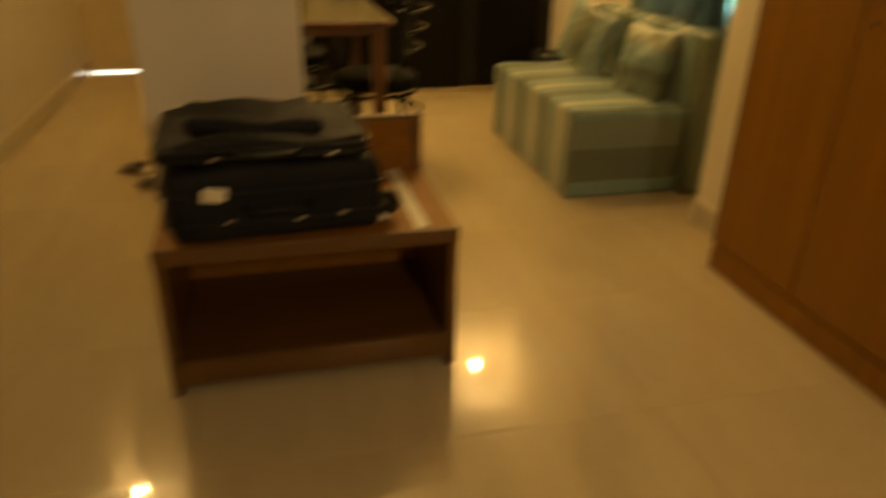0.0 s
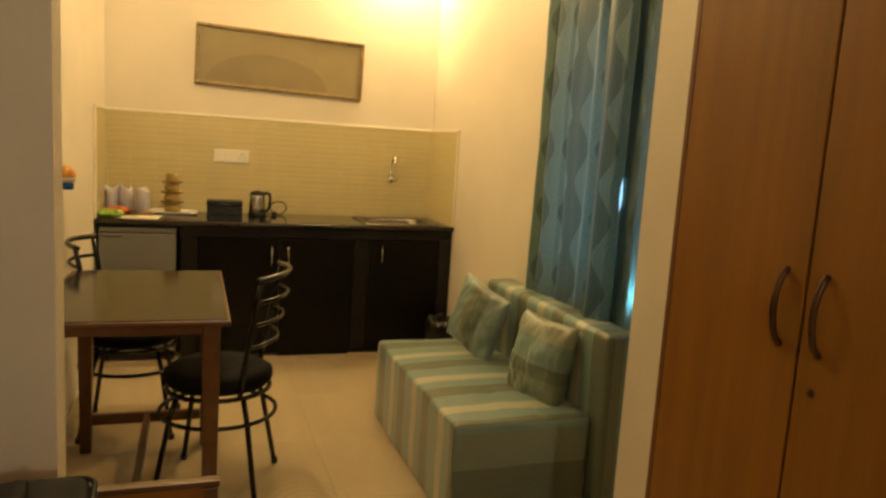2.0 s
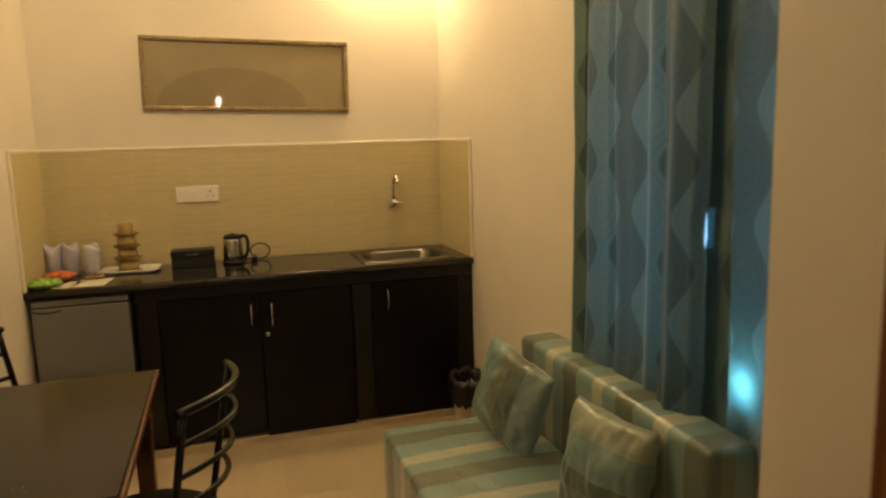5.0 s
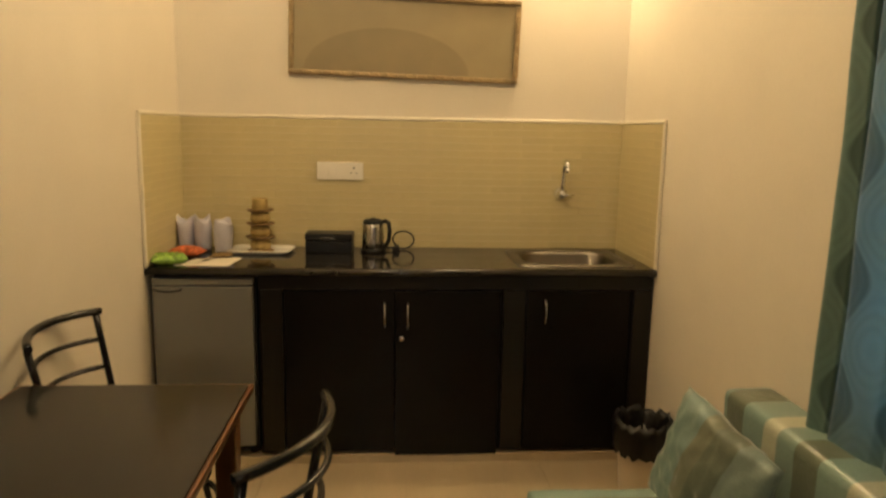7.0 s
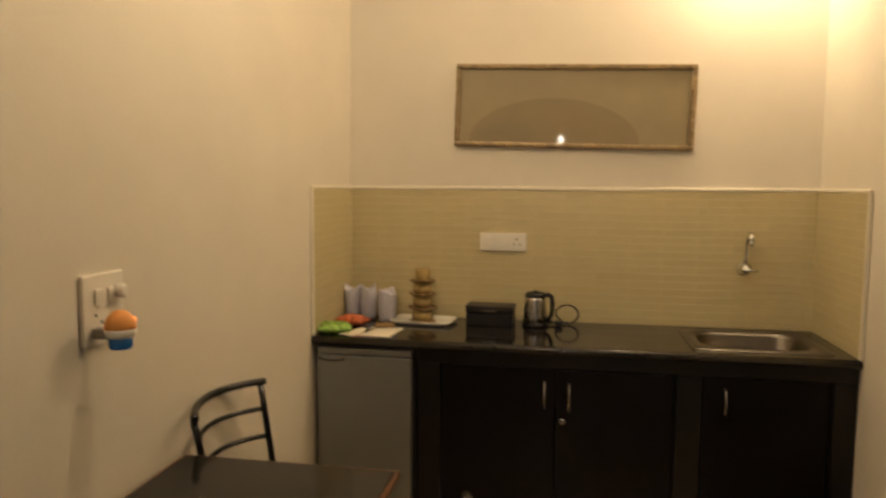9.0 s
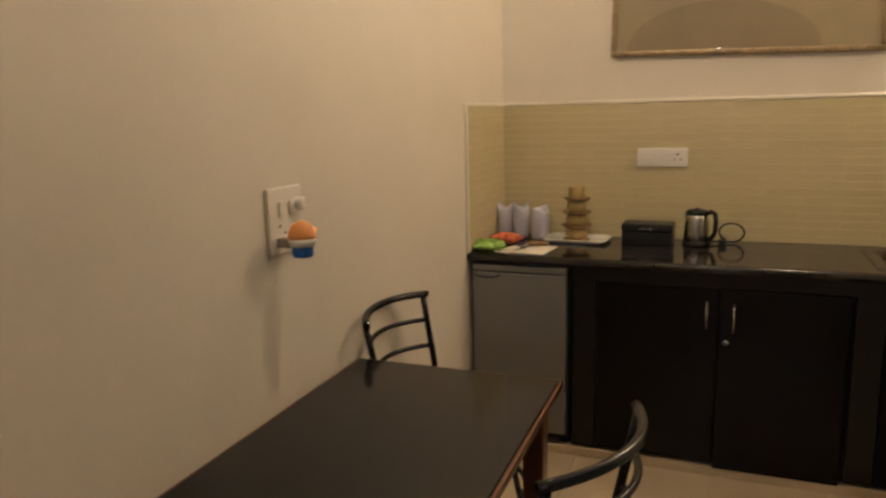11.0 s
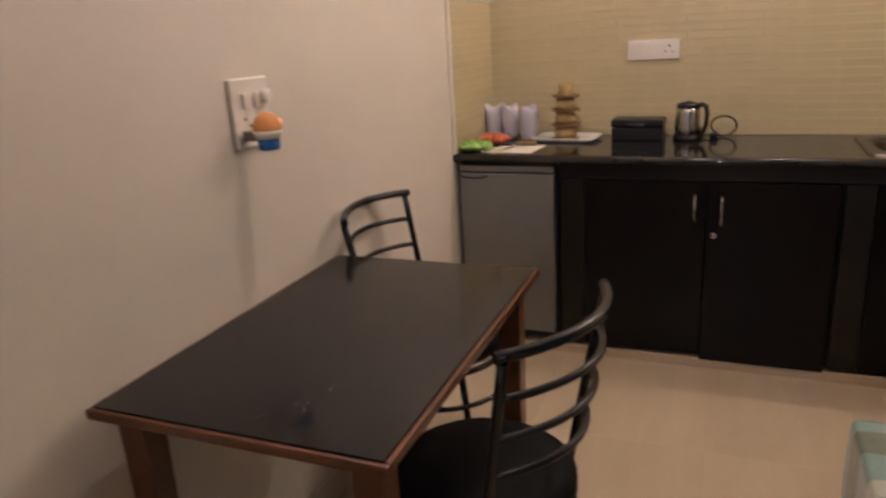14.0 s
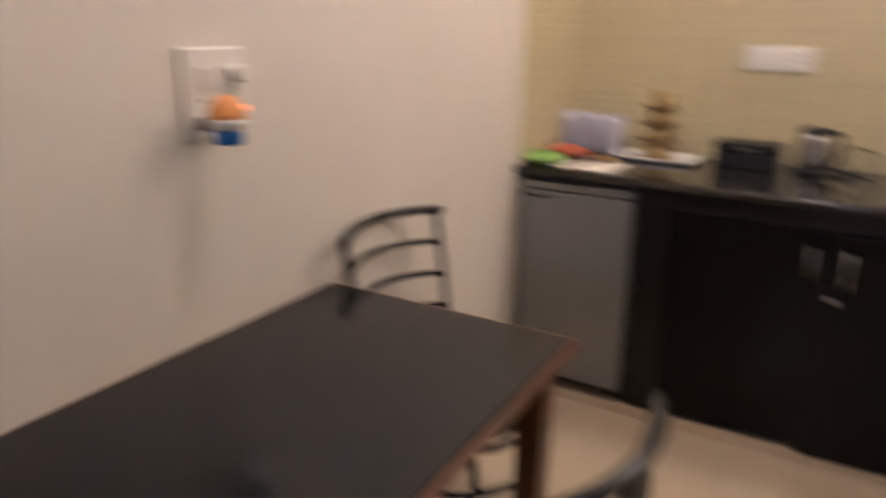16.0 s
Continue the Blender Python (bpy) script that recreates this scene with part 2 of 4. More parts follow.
GROUT = mat("tile_grout", (0.43, 0.345, 0.23), 0.8, vary=0.1, scale=30)
SKIRT = mat("cream_skirting_tile", (0.58, 0.51, 0.39), 0.25, vary=0.06)
SPLASH = mat("beige_strip_tile", (0.55, 0.468, 0.252), 0.34, vary=0.07, scale=6, bump=0.12, grain=60, stretch=(1, 1, 5), spread=0.025)
SPLASH_JOINT = mat("pale_tile_joint", (0.64, 0.56, 0.355), 0.6, vary=0.08)
WARDROBE = mat("honey_wood_veneer", (0.25, 0.105, 0.0165), 0.46, spec=0.3, vary=0.18, scale=4, bump=0.06, grain=45, stretch=(5, 5, 0.3), coat=0.06)
WARDROBE_DARK = mat("brown_wood_edge", (0.15, 0.055, 0.014), 0.4, vary=0.2, scale=6, stretch=(5, 5, 0.5))
TABLE_WOOD = mat("red_brown_table_wood", (0.105, 0.037, 0.0075), 0.36, vary=0.28, scale=6, bump=0.1, grain=60, stretch=(4, 0.6, 4), coat=0.1)
TABLE_TOP = mat("black_laminate", (0.008, 0.0076, 0.0076), 0.13, vary=0.3, scale=7, bump=0.03, grain=200, spec=0.26)
GRANITE = mat("black_granite", (0.014, 0.012, 0.010), 0.09, vary=0.5, scale=30, bump=0.02, grain=260)
CABINET = mat("black_brown_laminate", (0.0053, 0.0043, 0.0034), 0.3, vary=0.2, scale=4, bump=0.04, grain=150, spec=0.11)
PILLAR_STONE = mat("dark_granite_upright", (0.0095, 0.008, 0.0062), 0.3, vary=0.12, scale=5, grain=220, spec=0.25)
STEEL = mat("brushed_steel", (0.42, 0.40, 0.37), 0.27, 1.0, vary=0.08, scale=12, bump=0.05, grain=160, stretch=(8, 1, 1))
SINK_STEEL = mat("dull_sink_steel", (0.15, 0.132, 0.11), 0.36, 1.0, vary=0.15, scale=8, bump=0.01, grain=120)
CHROME = mat("chrome", (0.8, 0.8, 0.8), 0.17, 1.0, vary=0.04, bump=0)
FRIDGE_GREY = mat("grey_fridge_skin", (0.185, 0.182, 0.165), 0.42, 0.3, vary=0.05, scale=3, bump=0.05, grain=300)
BLACK_PLASTIC = mat("black_plastic", (0.008, 0.008, 0.008), 0.35, spec=0.35, vary=0.2, scale=20)
BLACK_TUBE = mat("black_enamelled_tube", (0.009, 0.0085, 0.008), 0.22, spec=0.36, vary=0.25, scale=14, bump=0.04)
BLACK_VINYL = mat("black_vinyl", (0.004, 0.004, 0.004), 0.62, spec=0.09, vary=0.25, scale=10, bump=0.25, grain=180)
BRONZE = mat("dark_bronze_pull", (0.085, 0.04, 0.015), 0.35, 0.6, vary=0.25, scale=20)
SWITCH_WHITE = mat("white_switch_plastic", (0.78, 0.74, 0.66), 0.35, vary=0.03, bump=0.02)
SLOT = mat("dark_slot", (0.03, 0.03, 0.03), 0.6)
GILT = mat("worn_gilt_frame", (0.27, 0.195, 0.095), 0.4, 0.4, vary=0.4, scale=25, bump=0.5, grain=70, dist=0.004)
PRINT = print_paper()
GLASS = clear_glass()
CURTAIN = curtain_cloth()
PALE, SAND, TEAL, DEEP = (0.39, 0.405, 0.315), (0.175, 0.19, 0.132), (0.185, 0.272, 0.245), (0.12, 0.145, 0.104)
BANDS = [(0.0, PALE), (0.19, TEAL), (0.5, DEEP), (0.78, TEAL)]
SOFA_Y = striped("sofa_satin", BANDS, 0.345, "Object", axis=1, shift=0.098)
SOFA_Z = striped("sofa_satin_flank", [(0.0, TEAL), (0.2, DEEP), (0.56, (0.19, 0.23, 0.18)), (0.88, TEAL)], 0.43, "Object", axis=2)
SOFA_X = striped("sofa_satin_arm", [(0.0, TEAL), (0.4, DEEP), (0.7, SAND)], 0.14, "Object", axis=0)
CUSHION = striped("cushion_satin", [(0.0, TEAL), (0.25, (0.3, 0.33, 0.25)), (0.5, (0.17, 0.205, 0.155)), (0.86, DEEP)], 0.40, "Object", rough=0.3, axis=2)
CUSHION_TOO = striped("cushion_satin_cross", [(0.0, DEEP), (0.22, (0.21, 0.27, 0.235)), (0.6, TEAL), (0.86, SAND)], 0.34, "Object", rough=0.3, axis=0)
BENCH_WOOD = mat("brown_bench_wood", (0.115, 0.05, 0.014), 0.38, vary=0.25, scale=6, bump=0.1, grain=50, stretch=(0.5, 4, 4), coat=0.15)
BENCH_TOP = mat("honey_bench_top", (0.25, 0.098, 0.014), 0.55, spec=0.25, vary=0.2, scale=6, stretch=(4, 0.6, 4))
STRIP_WHITE = mat("worn_white_strip", (0.6, 0.55, 0.45), 0.45, vary=0.2, scale=20)
CASE_CLOTH = mat("black_suitcase_nylon", (0.008, 0.008, 0.010), 0.7, spec=0.2, vary=0.3, scale=15, bump=0.4, grain=350)
CASE_TRIM = mat("black_suitcase_trim", (0.006, 0.006, 0.006), 0.5, spec=0.25, vary=0.3, scale=30)
TAG = mat("pale_luggage_tag", (0.8, 0.74, 0.58), 0.5, vary=0.2, scale=60)
BIN_WHITE = mat("off_white_bin", (0.6, 0.52, 0.42), 0.45, vary=0.05)
BAG_BLACK = mat("black_bin_liner", (0.006, 0.0055, 0.0055), 0.34, spec=0.3, vary=0.3, scale=25, bump=0.6, grain=60, dist=0.006)
PAPER_BAG = mat("white_paper_wrap", (0.52, 0.50, 0.58), 0.6, vary=0.08, scale=25, bump=0.5, grain=60, dist=0.004)
PAPER = mat("white_paper", (0.7, 0.64, 0.54), 0.6, vary=0.04)
BAMBOO = mat("turned_bamboo", (0.37, 0.265, 0.09), 0.5, vary=0.25, scale=14, bump=0.2, grain=90, stretch=(3, 3, 1))
BAMBOO_DARK = mat("dark_bamboo_rim", (0.22, 0.135, 0.045), 0.45, vary=0.25, scale=14)
TRAY_WHITE = mat("white_melamine", (0.72, 0.69, 0.62), 0.25, vary=0.03)
GREEN_FOIL = mat("green_snack_foil", (0.24, 0.40, 0.06), 0.35, 0.1, vary=0.7, scale=45, bump=0.6, grain=50, dist=0.004)
ORANGE_FOIL = mat("orange_snack_foil", (0.52, 0.13, 0.045), 0.35, 0.1, vary=0.7, scale=45, bump=0.6, grain=50, dist=0.004)
AMBER = glowing("amber_night_light", (0.62, 0.25, 0.035), 0.05)
AMBER_SPOT = glowing("lit_amber_bulb", (1.0, 0.26, 0.05), 2.6)
PLUG_GREY = mat("grey_plug_plastic", (0.22, 0.2, 0.18), 0.4, vary=0.1)
BLUE_LIQUID = mat("blue_refill_bottle", (0.015, 0.12, 0.42), 0.12, vary=0.15, scale=20, bump=0)
DOOR_PAINT = mat("cream_door_paint", (0.62, 0.5, 0.32), 0.4, vary=0.06)
SLIPPER = mat("pale_slipper", (0.5, 0.42, 0.33), 0.6, vary=0.2, scale=40)
SLIPPER_STRAP = mat("dark_slipper_strap", (0.13, 0.1, 0.075), 0.5, vary=0.2, scale=40)
# for the added emitter behind the curtain; the true source is unknown
CURTAIN_GLOW = glowing("added_curtain_glow", (0.30, 0.80, 1.0), 380.0)


# ---- mesh helpers ----
def box(bm, lo, hi, bevel=0.0, segments=2, mi=0):
    m = Matrix.LocRotScale([(a + b) / 2 for a, b in zip(lo, hi)], None, [b - a for a, b in zip(lo, hi)])
    made = bmesh.ops.create_cube(bm, size=1, matrix=m)
    faces = {f for v in made["verts"] for f in v.link_faces}
    for f in faces:
        f.material_index = mi
    if bevel:
        edges = {e for v in made["verts"] for e in v.link_edges}
        bmesh.ops.bevel(bm, geom=list(edges), offset=bevel, segments=segments, profile=0.6, affect="EDGES", clamp_overlap=True)
    return bm


def boxes(*items, bevel=0.0):
    bm = bmesh.new()
    for lo, hi in items:
        box(bm, lo, hi, bevel)
    return bm


def lathe(bm, profile, centre=(0, 0, 0), n=24, cap=True):
    """A turned body: profile rows of (radius, height)."""
    rings = []
    for r, z in profile:
        rings.append([bm.verts.new((centre[0] + r * math.cos(2 * math.pi * i / n), centre[1] + r * math.sin(2 * math.pi * i / n), centre[2] + z)) for i in range(n)])
    for a, b in zip(rings, rings[1:]):
        for i in range(n):
            bm.faces.new((a[i], a[(i + 1) % n], b[(i + 1) % n], b[i])).smooth = True
    if cap:
        bm.faces.new(list(reversed(rings[0])))
        bm.faces.new(rings[-1])
    return bm


def tube(bm, line, radius, n=10, closed=False):
    """A round bar along a line of points."""
    pts = [Vector(p) for p in line]
    rings, side = [], None
    for i, p in enumerate(pts):
        if closed:
            way = pts[(i + 1) % len(pts)] - pts[i - 1]
        else:
            way = pts[min(i + 1, len(pts) - 1)] - pts[max(i - 1, 0)]
        way.normalize()
        if side is None:
            side = way.cross(Vector((0, 0, 1)) if abs(way.z) < 0.9 else Vector((1, 0, 0)))
        side = (side - way * side.dot(way)).normalized()
        up = way.cross(side)
        rings.append([bm.verts.new(p + radius * (math.cos(a) * side + math.sin(a) * up)) for a in (2 * math.pi * k / n for k in range(n))])
    pairs = list(zip(rings, rings[1:])) + ([(rings[-1], rings[0])] if closed else [])
    for a, b in pairs:
        for k in range(n):
            bm.faces.new((a[k], a[(k + 1) % n], b[(k + 1) % n], b[k])).smooth = True
    if not closed:
        bm.faces.new(list(reversed(rings[0])))
        bm.faces.new(rings[-1])
    return bm


def mesh_of(bm, name, materials):
    bmesh.ops.recalc_face_normals(bm, faces=bm.faces[:])
    me = bpy.data.meshes.new(name)
    bm.to_mesh(me)
    bm.free()
    for m in materials if isinstance(materials, (list, tuple)) else [materials]:
        me.materials.append(m)
    return me


def part(name, bm, material, parent=None, label="", smooth=False):
    ob = new(name, mesh_of(bm, name, material))
    if smooth:
        for poly in ob.data.polygons:
            poly.use_smooth = True
    if parent:
        ob.parent = parent
    if label:
        tagged(ob, label)
    return ob


def thing(name, place, label, category, group="", turn=0):
    ob = new(name)
    ob.empty_display_size = 0.1
    ob.matrix_world = pose(*place, 0, 0, turn)
    return tagged(ob, label, category, group)


def structure(name, bm, material, label, category):
    return tagged(part(name, bm, material), label, category, kind="structure")


# ---- shell: kitchen between x 0 and 2.16, bedroom and corridor behind ----
CEIL = 3.0
W = 2.16
floor = structure("floor", boxes(((-1.35, -8.0, -0.2), (2.75, 0.7, -0.006))), GROUT, "polished cream vitrified tile floor with thin joints", "floor")
structure("ceiling", boxes(((-1.35, -8.0, CEIL), (2.75, 0.7, CEIL + 0.15))), PLASTER, "plain white painted ceiling", "ceiling")
wall_back = structure("wall_back", boxes(((-0.25, 0.0, -0.02), (2.5, 0.15, CEIL))), PAINT, "cream painted kitchen wall above beige strip tiles", "wall")
wall_left = structure("wall_left", boxes(((-0.25, -3.09, -0.02), (0.0, 0.0, CEIL)), ((-0.25, -3.2, -0.02), (0.241, -3.09, CEIL))), PAINT, "cream painted wall beside the table ending in a pier", "wall")
win_y0, win_y1, win_z0, win_z1 = -2.9, -1.95, 0.82, 2.2
wall_right = structure("wall_right", boxes(
    ((W, win_y1, -0.02), (W + 0.2, 0.0, CEIL)), ((W, -3.045, -0.02), (W + 0.2, win_y0, CEIL)),
    ((W, win_y0, -0.02), (W + 0.2, win_y1, win_z0)), ((W, win_y0, win_z1), (W + 0.2, win_y1, CEIL))), PAINT, "cream painted wall with a curtained window", "wall")
structure("wall_pier", boxes(((1.866, -3.436, -0.02), (2.45, -3.045, CEIL))), PAINT, "cream painted pier beside the wardrobe", "wall")
structure("wall_east", boxes(((2.4, -7.5, -0.02), (2.55, -3.436, CEIL))), PAINT, "cream painted bedroom wall behind the wardrobe", "wall")
structure("wall_south", boxes(((-1.35, -7.65, -0.02), (2.55, -7.5, CEIL))), PAINT, "plain cream painted bedroom wall", "wall")
structure("wall_west", boxes(((-1.35, -7.5, -0.02), (-1.2, 0.6, CEIL))), PAINT, "cream painted corridor wall", "wall")
structure("wall_corridor_end", boxes(((-1.2, 0.45, 2.08), (-0.25, 0.6, CEIL)), ((-0.33, 0.45, -0.02), (-0.25, 0.6, 2.08))), PAINT, "cream painted wall over the corridor door", "wall")
structure("wall_corridor_side", boxes(((-0.25, 0.15, -0.02), (-0.1, 0.6, CEIL))), PAINT, "cream painted end of the corridor wall", "wall")

corridor_door = tagged(part("door_1", boxes(((-1.195, 0.5, 0.022), (-0.335, 0.54, 2.075)), bevel=0.003), DOOR_PAINT), "closed cream door with daylight under it", "door", kind="structure")

base = bmesh.new()
for lo, hi in (((0.0, -3.09, 0), (0.014, -0.56, 0.1)), ((W - 0.014, -3.045, 0), (W, -0.56, 0.1)), ((1.854, -3.436, 0), (1.866, -3.033, 0.112)), ((1.866, -3.045, 0), (W - 0.014, -3.033, 0.112)),
               ((0.241, -3.212, 0), (0.253, -3.09, 0.1)), ((-0.262, -3.212, 0), (0.241, -3.2, 0.1)), ((-0.262, -3.2, 0), (-0.25, 0.45, 0.1)), ((-1.2, -7.5, 0), (-1.188, 0.5, 0.1))):
    box(base, lo, hi, 0.004, 1)
structure("baseboard", base, SKIRT, "cream tile skirting along the walls", "baseboard")

# window behind the curtain
window_1 = tagged(new("window_1"), "window behind drawn teal curtains", "window", kind="structure")
window_1.matrix_world = pose(W + 0.12, (win_y0 + win_y1) / 2, win_z0)
hw, hh = (win_y1 - win_y0) / 2, win_z1 - win_z0
part("window_frame", boxes(((-0.025, -hw, 0), (0.025, hw, 0.05)), ((-0.025, -hw, hh - 0.05), (0.025, hw, hh)), ((-0.025, -hw, 0.05), (0.025, -hw + 0.05, hh - 0.05)), ((-0.025, hw - 0.05, 0.05), (0.025, hw, hh - 0.05)), ((-0.022, -0.03, 0.05), (0.022, 0.03, hh - 0.05))), SWITCH_WHITE, window_1)
for s in (-1, 1):
    a, b = sorted((s * 0.03, s * (hw - 0.05)))
    pane = part("pane", boxes(((-0.003, a, 0.05), (0.003, b, hh - 0.05))), GLASS, window_1)
    pane.visible_shadow = False

# ---- kitchen counter ----
CT, FRONT = 0.88, -0.555
PLINTH = 0.05
structure("plinth", boxes(((0.002, FRONT + 0.008, 0.0), (W - 0.016, -0.002, PLINTH - 0.013)), bevel=0.002), FLOOR_TILE, "low cream tile plinth under the kitchen cabinets", "plinth")
# slab round the sink opening
SX0, SX1, SY0, SY1 = 1.608, 2.046, -0.465, -0.13
slab = bmesh.new()
for lo, hi in (((0.002, FRONT, CT - 0.035), (SX0, -0.002, CT)), ((SX1, FRONT, CT - 0.035), (W - 0.002, -0.002, CT)), ((SX0, FRONT, CT - 0.035), (SX1, SY0, CT)), ((SX0, SY1, CT - 0.035), (SX1, -0.002, CT))):
    box(slab, lo, hi)
bmesh.ops.remove_doubles(slab, verts=slab.verts[:], dist=0.0005)
counter = thing("countertop", (0, 0, 0), "polished black granite countertop with a rounded front edge", "countertop")
part("slab", slab, GRANITE, counter)
edge = bmesh.new()
tube(edge, [(0.003, FRONT, CT - 0.018), (W - 0.003, FRONT, CT - 0.018)], 0.0175, 12)
part("front_edge", edge, GRANITE, counter, "rounded polished edge")
part("fascia", boxes(((0.452, FRONT + 0.012, 0.785), (W - 0.004, FRONT + 0.04, CT - 0.036)), bevel=0.003), PILLAR_STONE, counter, "dark stone band under the slab")

FRONTS = FRONT + 0.012


def cabinet(name, x0, x1, label):
    c = thing(name, ((x0 + x1) / 2, 0, PLINTH), label, "cabinet", "cabinets under the counter")
    h, z = (x1 - x0) / 2, 0.785 - PLINTH - 0.004
    part("body", boxes(((-h, FRONTS + 0.03, 0.0), (-h + 0.018, -0.01, z)), ((h - 0.018, FRONTS + 0.03, 0.0), (h, -0.01, z)), ((-h + 0.018, FRONTS + 0.03, 0.0), (h - 0.018, -0.01, 0.018)), ((-h + 0.018, -0.028, 0.018), (h - 0.018, -0.01, z))), CABINET, c)
    return c, h, z


def pull(parent, x, y, z, high, material, bow=0.028, r=0.0048):
    bm = bmesh.new()
    line = []
    for k in range(13):
        a = math.pi * k / 12
        line.append((x, y - bow * math.sin(a) ** 0.6, z + high * (k / 12 - 0.5)))
    tube(bm, line, r, 8)
    part("handle", bm, material, parent, "slim curved steel pull" if material is STEEL else "dark bronze bow pull")


uprights = ((0.452, 0.555), (1.488, 1.597), (2.062, W - 0.003))
for a, b in uprights:
    u = thing("stone_upright", ((a + b) / 2, 0, PLINTH), "dark stone upright between the black cabinet doors", "upright", "uprights of the counter")
    hw = (b - a) / 2
    part("post", boxes(((-hw + 0.012, FRONTS + 0.004, 0), (hw, -0.01, 0.785 - PLINTH - 0.002)), bevel=0.003), PILLAR_STONE, u)
    part("stop_strip", boxes(((-hw, FRONTS + 0.01, 0), (-hw + 0.0115, FRONTS + 0.03, 0.785 - PLINTH - 0.002)), bevel=0.002), CABINET, u)
c, h, z = cabinet("cabinet", 0.557, 1.486, "black two-door kitchen cabinet with steel pulls and lock")
d1 = part("door", boxes(((-h + 0.002, FRONTS + 0.006, 0.004), (0.008, FRONTS + 0.026, z)), bevel=0.002), CABINET, c)
d2 = part("door", boxes(((0.0115, FRONTS - 0.008, -0.012), (h - 0.002, FRONTS + 0.012, z)), bevel=0.002), CABINET, c)
pull(d1, 0.986 - 1.0215, FRONTS + 0.006, 0.675 - PLINTH, 0.105, STEEL)
pull(d2, 1.085 - 1.0215, FRONTS - 0.008, 0.672 - PLINTH, 0.112, STEEL)
lock = bmesh.new()
lathe(lock, [(0.013, 0), (0.013, 0.004), (0.010, 0.006), (0.004, 0.0065)], n=16)
bmesh.ops.transform(lock, matrix=pose(1.06 - 1.0215, FRONTS - 0.008, 0.572 - PLINTH, 90, 0, 0), verts=lock.verts[:])
part("lock", lock, STEEL, d2, "small round brass lock")
c, h, z = cabinet("cabinet", 1.599, 2.06, "black single-door sink cabinet with a steel pull")
d1 = part("door", boxes(((-h + 0.002, FRONTS + 0.002, 0.002), (h - 0.002, FRONTS + 0.022, z)), bevel=0.002), CABINET, c)
pull(d1, 1.681 - 1.8295, FRONTS + 0.002, 0.685 - PLINTH, 0.11, STEEL)

# sink let into the slab
sink = thing("sink", ((SX0 + SX1) / 2, (SY0 + SY1) / 2, CT), "shallow stainless steel sink set in black granite", "sink")


def rounded_loop(bm, hx, hy, r, z, n=6):
    out = []
    for cx, cy, a0 in ((hx - r, hy - r, 0), (-hx + r, hy - r, 90), (-hx + r, -hy + r, 180), (hx - r, -hy + r, 270)):
        for k in range(n + 1):
            a = radians(a0 + 90 * k / n)
            out.append(bm.verts.new((cx + r * math.cos(a), cy + r * math.sin(a), z)))
    return out


bowl = bmesh.new()
hx, hy = (SX1 - SX0) / 2, (SY1 - SY0) / 2
loops = [rounded_loop(bowl, hx + 0.045, hy + 0.04, 0.03, 0.001), rounded_loop(bowl, hx + 0.043, hy + 0.038, 0.03, 0.005), rounded_loop(bowl, hx - 0.002, hy - 0.002, 0.105, 0.004), rounded_loop(bowl, hx - 0.012, hy - 0.012, 0.1, -0.012),
         rounded_loop(bowl, hx - 0.03, hy - 0.03, 0.06, -0.13), rounded_loop(bowl, hx - 0.06, hy - 0.06, 0.05, -0.15), rounded_loop(bowl, 0.03, 0.03, 0.028, -0.155)]
for a, b in zip(loops, loops[1:]):
    for i in range(len(a)):
        bowl.faces.new((a[i], a[(i + 1) % len(a)], b[(i + 1) % len(b)], b[i])).smooth = True
bowl.faces.new(loops[-1])
part("bowl", bowl, SINK_STEEL, sink)
drain = bmesh.new()
lathe(drain, [(0.028, -0.154), (0.024, -0.151), (0.012, -0.153)], n=20)
part("drain", drain, CHROME, sink)

# tap on the wall
tap = thing("wall_tap", (1.85, -0.012, 1.157), "chrome wall tap with an upright swan spout", "tap")
bm = bmesh.new()
lathe(bm, [(0.034, 0), (0.034, 0.006), (0.02, 0.014), (0.017, 0.05), (0.019, 0.062), (0.006, 0.067)], n=18)
bmesh.ops.transform(bm, matrix=pose(0, 0, 0, 90, 0, 0), verts=bm.verts[:])
part("body", bm, CHROME, tap)
bm = bmesh.new()
tube(bm, [(0.0, -0.045, 0.0), (0.001, -0.046, 0.05), (0.003, -0.05, 0.11), (0.004, -0.062, 0.145), (0.004, -0.085, 0.158), (0.004, -0.11, 0.15), (0.004, -0.122, 0.132)], 0.0125, 12)
part("spout", bm, CHROME, tap)
bm = bmesh.new()
lathe(bm, [(0.011, 0), (0.012, 0.012), (0.011, 0.024)], (0.004, -0.122, 0.11), 14)
part("nozzle", bm, CHROME, tap)
bm = bmesh.new()
tube(bm, [(-0.012, -0.066, 0), (0.02, -0.068, -0.002), (0.05, -0.066, -0.003)], 0.0048, 8)
part("lever", bm, CHROME, tap)

# refrigerator under the counter
fridge = thing("mini_fridge", (0.228, -0.29, PLINTH - 0.013), "grey mini fridge with black edges tucked under the counter", "fridge")
part("cabinet_body", boxes(((-0.213, -0.22, 0.016), (0.213, 0.24, 0.798)), bevel=0.006), BLACK_PLASTIC, fridge)
dr = part("door", boxes(((-0.206, -0.268, 0.055), (0.206, -0.224, 0.763)), bevel=0.006), FRIDGE_GREY, fridge)
part("top_trim", boxes(((-0.206, -0.262, 0.769), (0.206, -0.222, 0.795)), bevel=0.003), FRIDGE_GREY, fridge, "grey strip above a dark finger groove")
grip = bmesh.new()
tube(grip, [(-0.2 + 0.017 * k, -0.269, 0.753 - 0.012 * math.sin(math.pi * min(1, k / 7)) ** 0.5) for k in range(8)], 0.004, 6)
part("grip", grip, BLACK_PLASTIC, dr)
